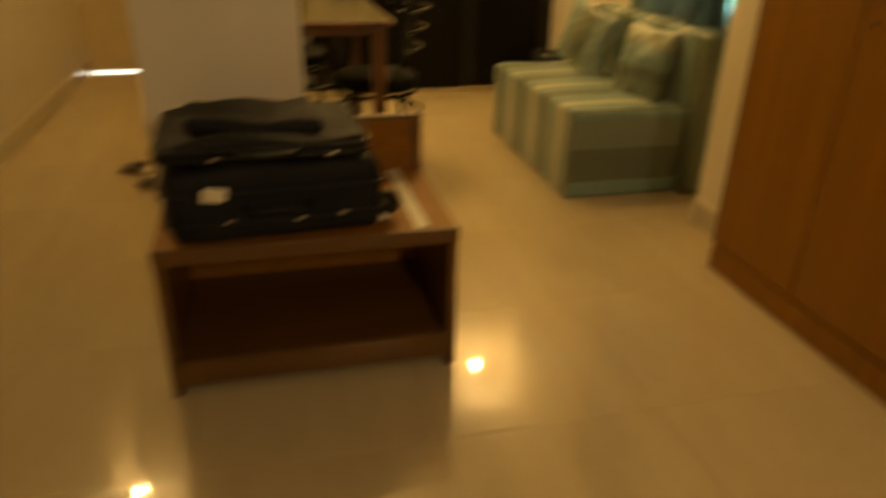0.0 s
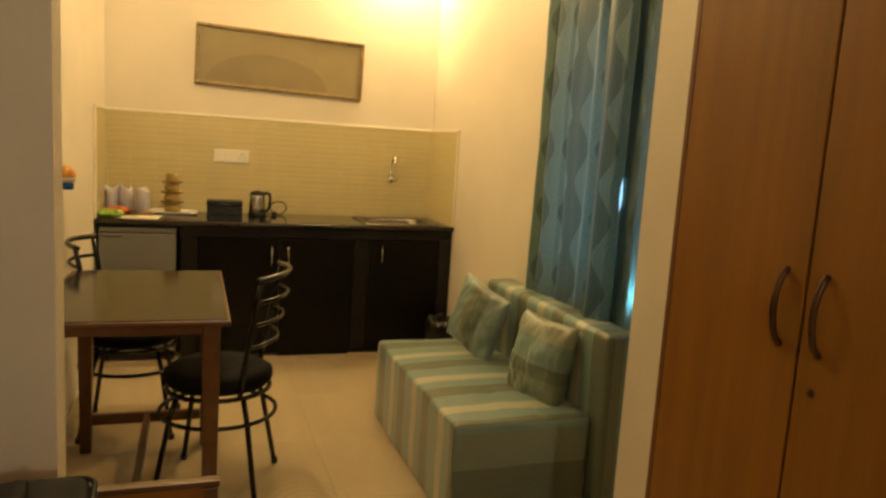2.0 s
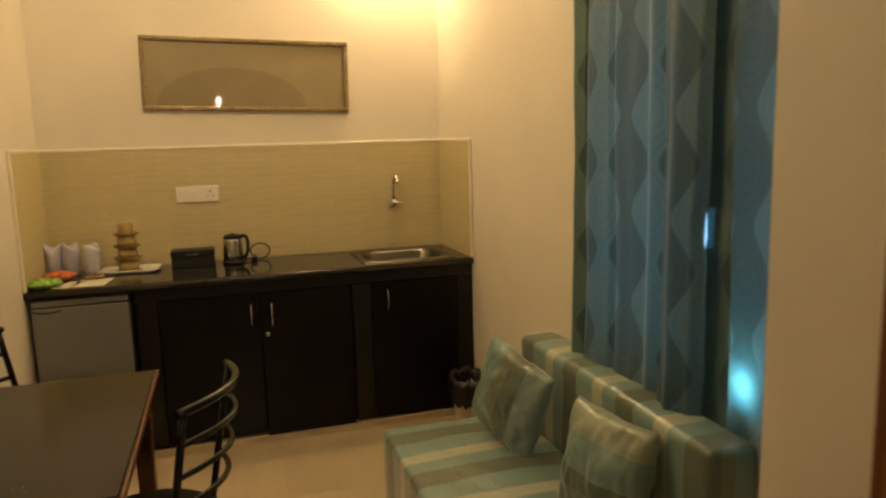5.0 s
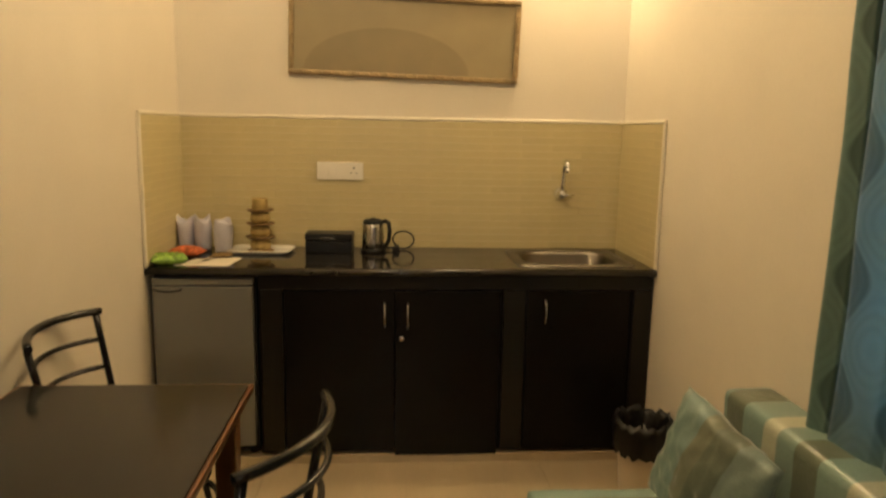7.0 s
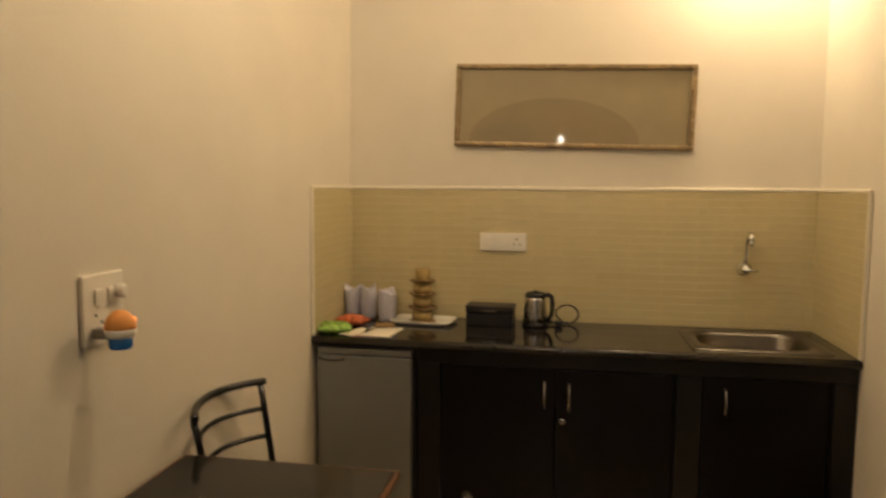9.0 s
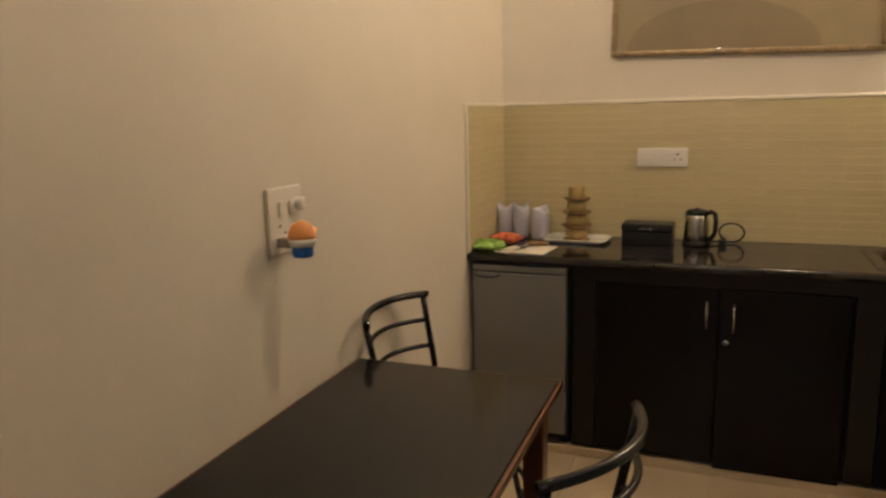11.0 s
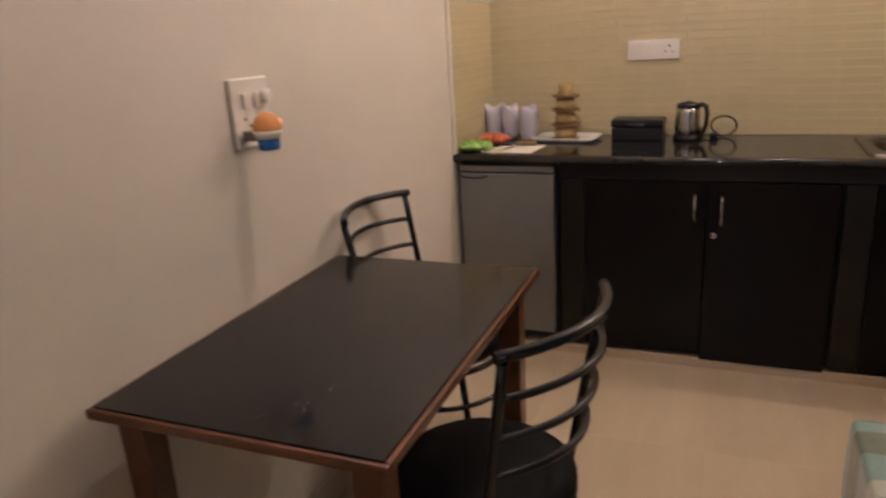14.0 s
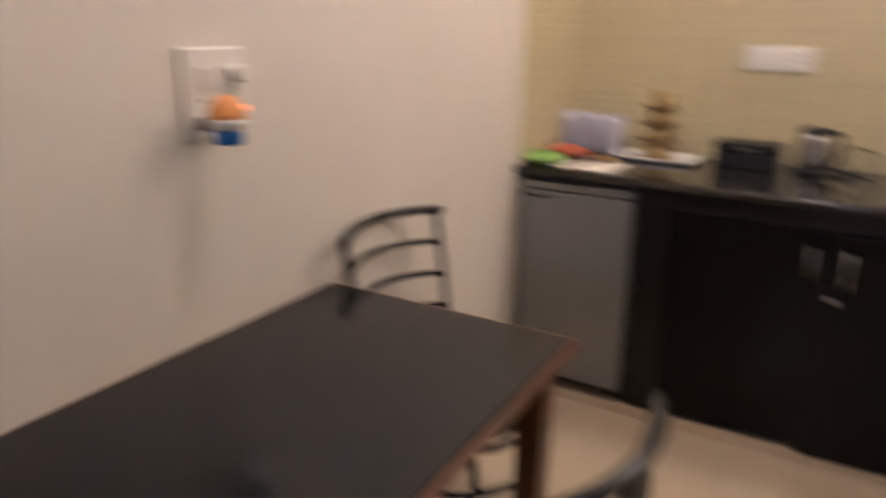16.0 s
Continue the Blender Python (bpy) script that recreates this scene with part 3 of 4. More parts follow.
for x in (-0.18, 0.18):
    f = bmesh.new()
    lathe(f, [(0.018, 0), (0.018, 0.016)], (x, -0.19, 0), 12)
    part("foot", f, BLACK_PLASTIC, fridge)
part("kick_plate", boxes(((-0.205, -0.235, 0.034), (0.205, -0.222, 0.054))), BLACK_PLASTIC, fridge)

# ---- things on the counter ----
def socket_plate(name, place, turn, wide, high, label, rockers, holes):
    s = thing(name, place, label, "socket", turn=turn)
    part("plate", boxes(((-wide / 2, -0.011, -high / 2), (wide / 2, 0, high / 2)), bevel=0.004), SWITCH_WHITE, s)
    for x, zz, w, hgt in rockers:
        part("rocker", boxes(((x - w / 2, -0.017, zz - hgt / 2), (x + w / 2, -0.0115, zz + hgt / 2)), bevel=0.002), SWITCH_WHITE, s)
    for x, zz, r in holes:
        bm = bmesh.new()
        lathe(bm, [(r, 0.0112), (r * 0.9, 0.0122)], n=10)
        bmesh.ops.transform(bm, matrix=pose(x, 0, zz, 90, 0, 0), verts=bm.verts[:])
        part("pin_hole", bm, SLOT, s)
    return s


socket_plate("wall_socket", (0.762, -0.012, 1.256), 0, 0.222, 0.085, "white switch and socket plate on beige tiles", [(-0.07, 0, 0.026, 0.05), (-0.03, 0, 0.026, 0.05), (0.03, 0, 0.022, 0.045)],
             [(0.066, 0.014, 0.005), (0.052, -0.01, 0.0035), (0.08, -0.01, 0.0035)])
plate = socket_plate("wall_switch", (0.0, -1.926, 1.23), 90, 0.146, 0.165, "tall white switch plate on a cream wall", [(-0.024, 0.03, 0.022, 0.036), (0.022, 0.03, 0.022, 0.036)], [(-0.03, -0.012, 0.004), (-0.01, -0.03, 0.004)])
bm = bmesh.new()
lathe(bm, [(0.016, 0.011), (0.017, 0.03), (0.012, 0.036)], n=16)
bmesh.ops.transform(bm, matrix=pose(0.045, 0, 0.036, 90, 0, 0), verts=bm.verts[:])
part("knob", bm, SWITCH_WHITE, plate, "round white knob")

fresh = thing("air_freshener", (0.078, -1.966, 1.194), "plug-in air freshener, amber dome and blue refill", "air freshener")
bm = bmesh.new()
lathe(bm, [(0.0345, 0.0)] + [(0.0345 * math.cos(radians(a)), 0.042 * math.sin(radians(a))) for a in (10, 25, 40, 55, 70, 84)], n=24)
part("dome", bm, AMBER, fresh, "glowing amber dome")
bm = bmesh.new()
lathe(bm, [(0.029, -0.019), (0.0335, -0.008), (0.035, 0.0)], n=24)
part("collar", bm, SWITCH_WHITE, fresh)
bm = bmesh.new()
lathe(bm, [(0.023, -0.046), (0.0255, -0.042), (0.0255, -0.023), (0.019, -0.0195)], n=20)
part("refill_bottle", bm, BLUE_LIQUID, fresh, "blue refill bottle")
part("plug", boxes(((-0.064, -0.013, -0.026), (-0.026, 0.013, -0.002)), bevel=0.004), PLUG_GREY, fresh)
bm = bmesh.new()
bmesh.ops.create_icosphere(bm, subdivisions=2, radius=0.0065, matrix=pose(0.018, 0.024, 0.017))
part("bulb", bm, AMBER_SPOT, fresh, "small lit orange bulb", smooth=True)


def wrapped_glass(x, y, tall, r, seed):
    rnd = random.Random(seed)
    g = thing("wrapped_glass", (x, y, CT), "drinking glass wrapped in crumpled white paper", "glass", "wrapped glasses on the counter", turn=rnd.uniform(0, 90))
    bm = bmesh.new()
    n, rows = 18, 9
    rings = []
    for j in range(rows):
        f = j / (rows - 1)
        rr = r * (0.9 + 0.24 * f + 0.14 * max(0, f - 0.65))
        ring = []
        for i in range(n):
            a = 2 * math.pi * i / n
            k = rr * (1 + rnd.uniform(-0.05, 0.05) + 0.05 * f * math.sin(3 * a + seed))
            top = tall * f + 0.015 * math.cos(2 * a + seed) * max(0, f - 0.6) / 0.4 + rnd.uniform(-0.003, 0.003) * f
            ring.append(bm.verts.new((k * math.cos(a), k * math.sin(a) * (1 - 0.35 * max(0, f - 0.7) / 0.3), top)))
        rings.append(ring)
    for a, b in zip(rings, rings[1:]):
        for i in range(n):
            bm.faces.new((a[i], a[(i + 1) % n], b[(i + 1) % n], b[i])).smooth = True
    bm.faces.new(list(reversed(rings[0])))
    # the mouth of the bag is open: the paper turns over and goes down inside
    inner = [bm.verts.new((v.co.x * 0.9, v.co.y * 0.9, v.co.z - 0.002)) for v in rings[-1]]
    deep = [bm.verts.new((v.co.x * 0.8, v.co.y * 0.8, tall * 0.62)) for v in rings[-1]]
    for a, b in ((rings[-1], inner), (inner, deep)):
        for i in range(n):
            bm.faces.new((a[i], a[(i + 1) % n], b[(i + 1) % n], b[i])).smooth = True
    bm.faces.new(deep)
    part("wrap", bm, PAPER_BAG, g)


wrapped_glass(0.05, -0.13, 0.152, 0.036, 1)
wrapped_glass(0.128, -0.125, 0.158, 0.04, 2)
wrapped_glass(0.228, -0.16, 0.146, 0.043, 6)

tray = thing("tray", (0.405, -0.16, CT), "white rectangular tray holding a bamboo tower", "tray", turn=-4)
bm = bmesh.new()
a0 = [rounded_loop(bm, 0.12, 0.075, 0.02, 0.0), rounded_loop(bm, 0.148, 0.098, 0.03, 0.016), rounded_loop(bm, 0.144, 0.094, 0.028, 0.018), rounded_loop(bm, 0.118, 0.073, 0.02, 0.005)]
for a, b in zip(a0, a0[1:]):
    for i in range(len(a)):
        bm.faces.new((a[i], a[(i + 1) % len(a)], b[(i + 1) % len(b)], b[i])).smooth = True
bm.faces.new(list(reversed(a0[0])))
bm.faces.new(a0[-1])
part("dish", bm, TRAY_WHITE, tray)

tower = thing("bamboo_tower", (0.4, -0.16, CT + 0.005), "tiered bamboo tower ornament standing on a tray", "ornament")
bm = bmesh.new()
lathe(bm, [(0.062, 0.0), (0.062, 0.006), (0.045, 0.008)], n=8)
part("foot", bm, BAMBOO_DARK, tower)
zz = 0.008
for k in range(4):
    r = 0.05 - 0.0015 * k
    bm = bmesh.new()
    if k < 3:
        lathe(bm, [(r * 0.8, zz), (r * 0.98, zz + 0.014), (r * 0.98, zz + 0.028), (r * 0.82, zz + 0.05)], n=12)
    else:
        lathe(bm, [(r * 0.8, zz), (r * 0.84, zz + 0.004), (r * 0.8, zz + 0.05), (r * 0.76, zz + 0.054)], n=8)
    part("tier", bm, BAMBOO, tower)
    if k < 3:
        bm = bmesh.new()
        e = 0.071 - 0.004 * k
        lathe(bm, [(r * 0.7, zz + 0.0505), (e * 0.8, zz + 0.0515), (e, zz + 0.0595), (e * 0.99, zz + 0.064), (e * 0.8, zz + 0.059), (r * 0.7, zz + 0.062)], n=8)
        part("eave", bm, BAMBOO_DARK, tower, "dark flared rim")
    zz += 0.0625

amen = thing("amenity_box", (0.72, -0.135, CT), "black lidded box with a small bright clasp", "box", turn=-2)
part("base", boxes(((-0.108, -0.06, 0), (0.108, 0.06, 0.056)), bevel=0.004), BLACK_PLASTIC, amen)
part("lid", boxes(((-0.111, -0.063, 0.059), (0.111, 0.063, 0.093)), bevel=0.008), BLACK_PLASTIC, amen)
part("clasp", boxes(((-0.033, -0.0665, 0.068), (0.033, -0.0632, 0.074)), bevel=0.001), STEEL, amen, "thin bright clasp")

kettle = thing("electric_kettle", (0.925, -0.14, CT), "steel electric kettle with black handle and lid", "kettle", turn=-25)
kettle.scale = (0.85, 0.85, 0.92)
bm = bmesh.new()
lathe(bm, [(0.062, 0.022), (0.062, 0.05), (0.057, 0.13), (0.055, 0.148)], n=28)
part("jug", bm, STEEL, kettle, "brushed steel jug")
bm = bmesh.new()
lathe(bm, [(0.07, 0.0), (0.07, 0.012), (0.063, 0.022)], n=28)
part("base", bm, BLACK_PLASTIC, kettle)
bm = bmesh.new()
lathe(bm, [(0.056, 0.1485), (0.053, 0.165), (0.035, 0.172), (0.014, 0.173), (0.01, 0.178)], n=28)
part("lid", bm, BLACK_PLASTIC, kettle)
bm = bmesh.new()
tube(bm, [(0.05, 0, 0.155), (0.075, 0, 0.165), (0.096, 0, 0.155), (0.102, 0, 0.12), (0.098, 0, 0.07), (0.082, 0, 0.04), (0.06, 0, 0.035)], 0.0115, 10)
part("handle", bm, BLACK_PLASTIC, kettle)
bm = bmesh.new()
lathe(bm, [(0.004, 0), (0.014, 0.012), (0.018, 0.024)], (-0.052, 0, 0.126), 10)
part("spout", bm, STEEL, kettle)
cord = thing("kettle_cord", (1.05, -0.11, CT), "black kettle flex coiled upright against the tiles", "cable")
bm = bmesh.new()
line = [(-0.075, 0.0, 0.012), (-0.03, 0.02, 0.012)]
for k in range(20):
    a = radians(-120 + 345 * k / 19)
    line.append((0.02 + 0.052 * math.cos(a), 0.03 + 0.002 * k, 0.047 + 0.041 * math.sin(a)))
line += [(-0.005, 0.03, 0.02), (-0.012, -0.02, 0.012)]
tube(bm, line, 0.0042, 7)
part("flex", bm, BLACK_PLASTIC, cord)
part("plug", boxes(((-0.034, -0.045, 0.0), (0.0, -0.012, 0.026)), bevel=0.006), BLACK_PLASTIC, cord)


def packet(name, place, turn, sx, sy, sz, material, label, seed):
    rnd = random.Random(seed)
    p = thing(name, place, label, "snack", "snack packets on the counter", turn=turn)
    bm = bmesh.new()
    n = 12
    for s in (1, -1):
        grid = []
        for i in range(n + 1):
            row = []
            for j in range(n + 1):
                u, v = 2 * i / n - 1, 2 * j / n - 1
                puff = (max(0, 1 - u ** 4) * max(0, 1 - v ** 4)) ** 0.6
                zz = sz * (0.5 + (0.5 * puff * s if s > 0 else -0.5 * puff)) + (rnd.uniform(-0.007, 0.007) if puff > 0.1 and s > 0 else 0)
                row.append(bm.verts.new((u * sx / 2 * (1 - 0.06 * puff), v * sy / 2 * (1 - 0.06 * puff), max(0, zz))))
            grid.append(row)
        for i in range(n):
            for j in range(n):
                bm.faces.new((grid[i][j], grid[i + 1][j], grid[i + 1][j + 1], grid[i][j + 1])).smooth = True
    bmesh.ops.remove_doubles(bm, verts=bm.verts[:], dist=0.0003)
    part("pouch", bm, material, p)


packet("snack_packet", (0.072, -0.465, CT), 20, 0.15, 0.11, 0.042, GREEN_FOIL, "green foil snack packet lying on the counter", 5)
packet("snack_packet", (0.1, -0.29, CT), -15, 0.14, 0.1, 0.045, ORANGE_FOIL, "orange and red foil snack packet on the counter", 6)
packet("sachet", (0.26, -0.33, CT + 0.004), 8, 0.1, 0.05, 0.016, BAMBOO_DARK, "brown sachet lying on white paper", 7)
for x, y, t_, w, h_ in ((0.265, -0.42, -6, 0.15, 0.2), (0.165, -0.44, -22, 0.08, 0.16)):
    sh = thing("paper_sheet", (x, y, CT), "white printed sheet lying on the granite counter", "paper", "sheets on the counter", turn=t_)
    bm = boxes(((-w / 2, -h_ / 2, 0.0004), (w / 2, h_ / 2, 0.0024)))
    part("sheet", bm, PAPER, sh)

# picture over the tiles
pic = thing("framed_picture", (1.0725, 0.0, 1.8895), "long framed print, dun ground with a darker dome", "picture")
pic.matrix_world = pose(1.0725, 0.0, 1.8895, 0, 1.4, 0)
pw, ph, fr = 0.547, 0.193, 0.024
for lo, hi in (((-pw, -0.028, ph - fr), (pw, -0.004, ph)), ((-pw, -0.028, -ph), (pw, -0.004, -ph + fr)), ((-pw, -0.028, -ph + fr), (-pw + fr, -0.004, ph - fr)), ((pw - fr, -0.028, -ph + fr), (pw, -0.004, ph - fr))):
    bm = bmesh.new()
    box(bm, lo, hi, 0.007, 2)
    horizontal = hi[0] - lo[0] > hi[2] - lo[2]
    length = (hi[0] - lo[0]) if horizontal else (hi[2] - lo[2])
    for k in range(int(length / 0.045)):
        d = 0.02 + k * 0.045
        bmesh.ops.create_icosphere(bm, subdivisions=1, radius=0.0085, matrix=pose(lo[0] + d, -0.027, (lo[2] + hi[2]) / 2) if horizontal else pose((lo[0] + hi[0]) / 2, -0.027, lo[2] + d))
    part("frame_bar", bm, GILT, pic, "worn gilt beaded frame")
part("print", boxes(((-pw + fr, -0.013, -ph + fr), (pw - fr, -0.006, ph - fr))), PRINT, pic, "glazed dun print")

# ---- dining table ----
TX0, TX1, TY0, TY1, TZ = 0.046, 0.652, -2.577, -1.658, 0.786
table = thing("dining_table", ((TX0 + TX1) / 2, (TY0 + TY1) / 2, 0), "black laminate dining table with red-brown wooden edge and legs", "table")
tx, ty = (TX1 - TX0) / 2, (TY1 - TY0) / 2
part("tabletop", boxes(((-tx + 0.012, -ty + 0.012, TZ - 0.023), (tx - 0.012, ty - 0.012, TZ)), bevel=0.001), TABLE_TOP, table, "glossy black top with faint rings")
RING = mat("dried_water_mark", (0.04, 0.038, 0.036), 0.5, vary=0.4, scale=40)
for cx, cy, r, a0, a1 in ((0.075, -0.333, 0.011, 150, 400), (0.112, -0.268, 0.016, 60, 240), (0.05, -0.41, 0.03, 100, 170), (0.062, -0.37, 0.035, 10, 70)):
    bm = bmesh.new()
    tube(bm, [(cx + r * math.cos(radians(a0 + (a1 - a0) * k / 12)), cy + r * math.sin(radians(a0 + (a1 - a0) * k / 12)), TZ) for k in range(13)], 0.001, 4)
    part("water_mark", bm, RING, table, "faint dried water mark")
for lo, hi in (((-tx, -ty, TZ - 0.023), (tx, -ty + 0.012, TZ - 0.002)), ((-tx, ty - 0.012, TZ - 0.023), (tx, ty, TZ - 0.002)), ((-tx, -ty + 0.012, TZ - 0.023), (-tx + 0.012, ty - 0.012, TZ - 0.002)), ((tx - 0.012, -ty + 0.012, TZ - 0.023), (tx, ty - 0.012, TZ - 0.002))):
    part("edge_band", boxes((lo, hi), bevel=0.006), TABLE_WOOD, table)
for lo, hi in (((-tx + 0.05, -ty + 0.055, TZ - 0.062), (tx - 0.05, -ty + 0.075, TZ - 0.024)), ((-tx + 0.05, ty - 0.075, TZ - 0.062), (tx - 0.05, ty - 0.055, TZ - 0.024)), ((-tx + 0.05, -ty + 0.075, TZ - 0.062), (-tx + 0.07, ty - 0.075, TZ - 0.024)), ((tx - 0.07, -ty + 0.075, TZ - 0.062), (tx - 0.05, ty - 0.075, TZ - 0.024))):
    part("apron", boxes((lo, hi), bevel=0.002), TABLE_WOOD, table)
for sx in (-1, 1):
    for sy in (-1, 1):
        bm = bmesh.new()
        x, y = sx * (tx - 0.06), sy * (ty - 0.065)
        box(bm, (x - 0.029, y - 0.029, 0), (x + 0.029, y + 0.029, TZ - 0.024), 0.004)
        for v in bm.verts:
            if v.co.z < 0.1:
                v.co.x += (x - v.co.x) * 0.22
                v.co.y += (y - v.co.y) * 0.22
        part("leg", bm, TABLE_WOOD, table)
for sy in (-1, 1):
    y = sy * (ty - 0.065)
    part("stretcher", boxes(((-tx + 0.085, y - 0.012, 0.12), (tx - 0.085, y + 0.012, 0.165)), bevel=0.003), TABLE_WOOD, table)
part("stretcher", boxes(((-0.013, -ty + 0.078, 0.122), (0.013, ty - 0.078, 0.163)), bevel=0.003), TABLE_WOOD, table)


# ---- chairs: round seat, bent tube back with curved rails ----
def chair():
    c = thing("dining_chair", (0, 0, 0), "black tube-steel chair with round vinyl seat and curved rails", "chair", "chairs at the table")
    bm = bmesh.new()
    lathe(bm, [(0.15, 0.42), (0.192, 0.426), (0.207, 0.446), (0.205, 0.474), (0.178, 0.492), (0.08, 0.499), (0.01, 0.5)], n=32)
    part("seat", bm, BLACK_VINYL, c, "padded black vinyl seat")
    bm = bmesh.new()
    tube(bm, [(0.196 * math.cos(2 * math.pi * k / 32), 0.196 * math.sin(2 * math.pi * k / 32), 0.408) for k in range(32)], 0.0095, 8, closed=True)
    part("seat_ring", bm, BLACK_TUBE, c)
    bm = bmesh.new()
    tube(bm, [(0.222 * math.cos(2 * math.pi * k / 32), 0.222 * math.sin(2 * math.pi * k / 32), 0.31) for k in range(32)], 0.0085, 8, closed=True)
    part("foot_ring", bm, BLACK_TUBE, c)
    for a in (45, 135, 225, 315):
        ca, sa = math.cos(radians(a)), math.sin(radians(a))
        bm = bmesh.new()
        tube(bm, [(0.175 * ca, 0.175 * sa, 0.405), (0.205 * ca, 0.205 * sa, 0.31), (0.27 * ca, 0.27 * sa, 0.012)], 0.0105, 10)
        leg = part("leg", bm, BLACK_TUBE, c)
        bm = bmesh.new()
        lathe(bm, [(0.014, 0), (0.015, 0.01), (0.0125, 0.026)], (0.272 * ca, 0.272 * sa, 0), 10)
        part("rubber_foot", bm, BLACK_PLASTIC, leg)
    # the back is on the +x side, uprights at either end of the rails
    for s in (-1, 1):
        bm = bmesh.new()
        tube(bm, [(0.118, s * 0.16, 0.405), (0.132, s * 0.172, 0.5), (0.156, s * 0.181, 0.65), (0.184, s * 0.19, 0.80), (0.196, s * 0.194, 0.864)], 0.0105, 10)
        part("upright", bm, BLACK_TUBE, c)
    for zr, xr, half, r in ((0.872, 0.196, 0.205, 0.0118), (0.785, 0.182, 0.188, 0.0082), (0.697, 0.166, 0.183, 0.0082), (0.609, 0.149, 0.178, 0.0082)):
        bm = bmesh.new()
        line = []
        for k in range(17):
            u = 2 * k / 16 - 1
            line.append((xr + 0.075 * (1 - u * u) - (0.01 if r > 0.01 else 0), u * half, zr + (0.006 * (1 - u * u))))
        tube(bm, line, r, 10)
        part("top_rail" if r > 0.01 else "back_rail", bm, BLACK_TUBE, c)
    return c


chair_one = chair()
chair_two = copy_thing(chair_one, pose(0.264, -1.445, 0, 0, 0, 177))
tagged(chair_two, "black tube-steel chair with its back to the wall")
chair_one.matrix_world = pose(0.633, -2.113, 0, 0, 0, -16.5)

# ---- sofa and cushions ----
SX_F, SX_B, SY_N, SY_F, SEAT_Z = 1.422, 1.985, -2.69, -1.545, 0.405
sofa = thing("sofa", ((SX_F + W) / 2, (SY_N + SY_F) / 2, 0), "armless sofa in satin with teal, sand and olive bands", "sofa")
ox, oy = (SX_F + W) / 2, (SY_N + SY_F) / 2


def padded(lo, hi, r, bulge, end_mi, seed, cuts=7, pucker=0.0):
    bm = bmesh.new()
    box(bm, lo, hi, r, 4)
    for f in bm.faces:
        f.smooth = True
        if abs(f.normal.y) > 0.8:
            f.material_index = end_mi
    bmesh.ops.subdivide_edges(bm, edges=[e for e in bm.edges if e.calc_length() > 0.12], cuts=cuts, use_grid_fill=True)
    noise_at = Vector((seed, seed * 1.7, 0))
    c = [(a + b) / 2 for a, b in zip(lo, hi)]
    h = [(b - a) / 2 for a, b in zip(lo, hi)]
    for v in bm.verts:
        u = [(v.co[i] - c[i]) / h[i] for i in range(3)]
        if u[2] > 0.9:
            v.co.z += bulge * (1 - u[0] ** 2) * (1 - u[1] ** 2) + 0.004 * noise.noise(v.co * 9 + noise_at)
            # cloth rucked up in front of the nearer cushion
            near = math.exp(-((u[0] - 0.15) / 0.45) ** 2) * max(math.exp(-((u[1] + 0.86) / 0.1) ** 2), math.exp(-((u[1] + 0.5) / 0.1) ** 2))
            v.co.z += pucker * near * noise.noise(Vector((v.co.x * 26, v.co.y * 9, seed)))
        elif abs(u[0]) > 0.9 or abs(u[1]) > 0.9:
            k = 0.006 * noise.noise(v.co * 6 + noise_at)
            v.co.x += k if abs(u[0]) > 0.9 else 0
            v.co.y += k if abs(u[1]) > 0.9 else 0
    for f in bm.faces:
        f.smooth = True
    return bm


part("seat_block", padded((SX_F - ox, SY_N - oy, 0.0), (SX_B - ox - 0.002, SY_F - oy, SEAT_Z), 0.022, 0.012, 1, 3, 40, 0.011), [SOFA_Y, SOFA_Z], sofa)
part("backrest", padded((SX_B - ox + 0.002, SY_N - oy - 0.055, 0.0), (W - 0.02 - ox, SY_F - oy - 0.03, 0.735), 0.03, 0.008, 1, 8), [SOFA_Y, SOFA_X], sofa, "padded straight backrest")


def cushion(m, size, thick, material, label, seed, wide=1.0):
    c = new("cushion")
    c.matrix_world = m
    tagged(c, label, "cushion", "cushions on the sofa")
    bm = bmesh.new()
    n = 36
    off = Vector((seed, 0, seed))
    for s in (1, -1):
        grid = []
        for i in range(n + 1):
            row = []
            for j in range(n + 1):
                u, v = 2 * i / n - 1, 2 * j / n - 1
                puff = (max(0, 1 - u * u) * max(0, 1 - v * v)) ** 0.38
                pinch = 1 - 0.07 * (1 - abs(u * v)) * max(abs(u), abs(v)) ** 2
                crease = (0.013 * noise.noise(Vector((u * 2.5, v * 2.5, s)) + off) + 0.008 * noise.noise(Vector((u * 7 + v * 2, v * 4 - u * 2, s)) + off)) * min(1, 3 * puff)
                row.append(bm.verts.new((u * wide * size / 2 * pinch, s * (thick / 2 * puff) + crease, v * size / 2 * pinch)))
            grid.append(row)
        for i in range(n):
            for j in range(n):
                bm.faces.new((grid[i][j], grid[i + 1][j], grid[i + 1][j + 1], grid[i][j + 1])).smooth = True
    bmesh.ops.remove_doubles(bm, verts=bm.verts[:], dist=0.0006)
    part("cover", bm, material, c, smooth=True)
    return c


cushion(pose(1.835, -1.845, 0.585, -7, 16, -72), 0.34, 0.12, CUSHION_TOO, "striped teal satin cushion leaning askew on the backrest", 2)
cushion(pose(1.892, -2.415, 0.55, -11, 2, -77), 0.355, 0.145, CUSHION, "banded teal and sand satin cushion on the sofa", 5, 0.92)


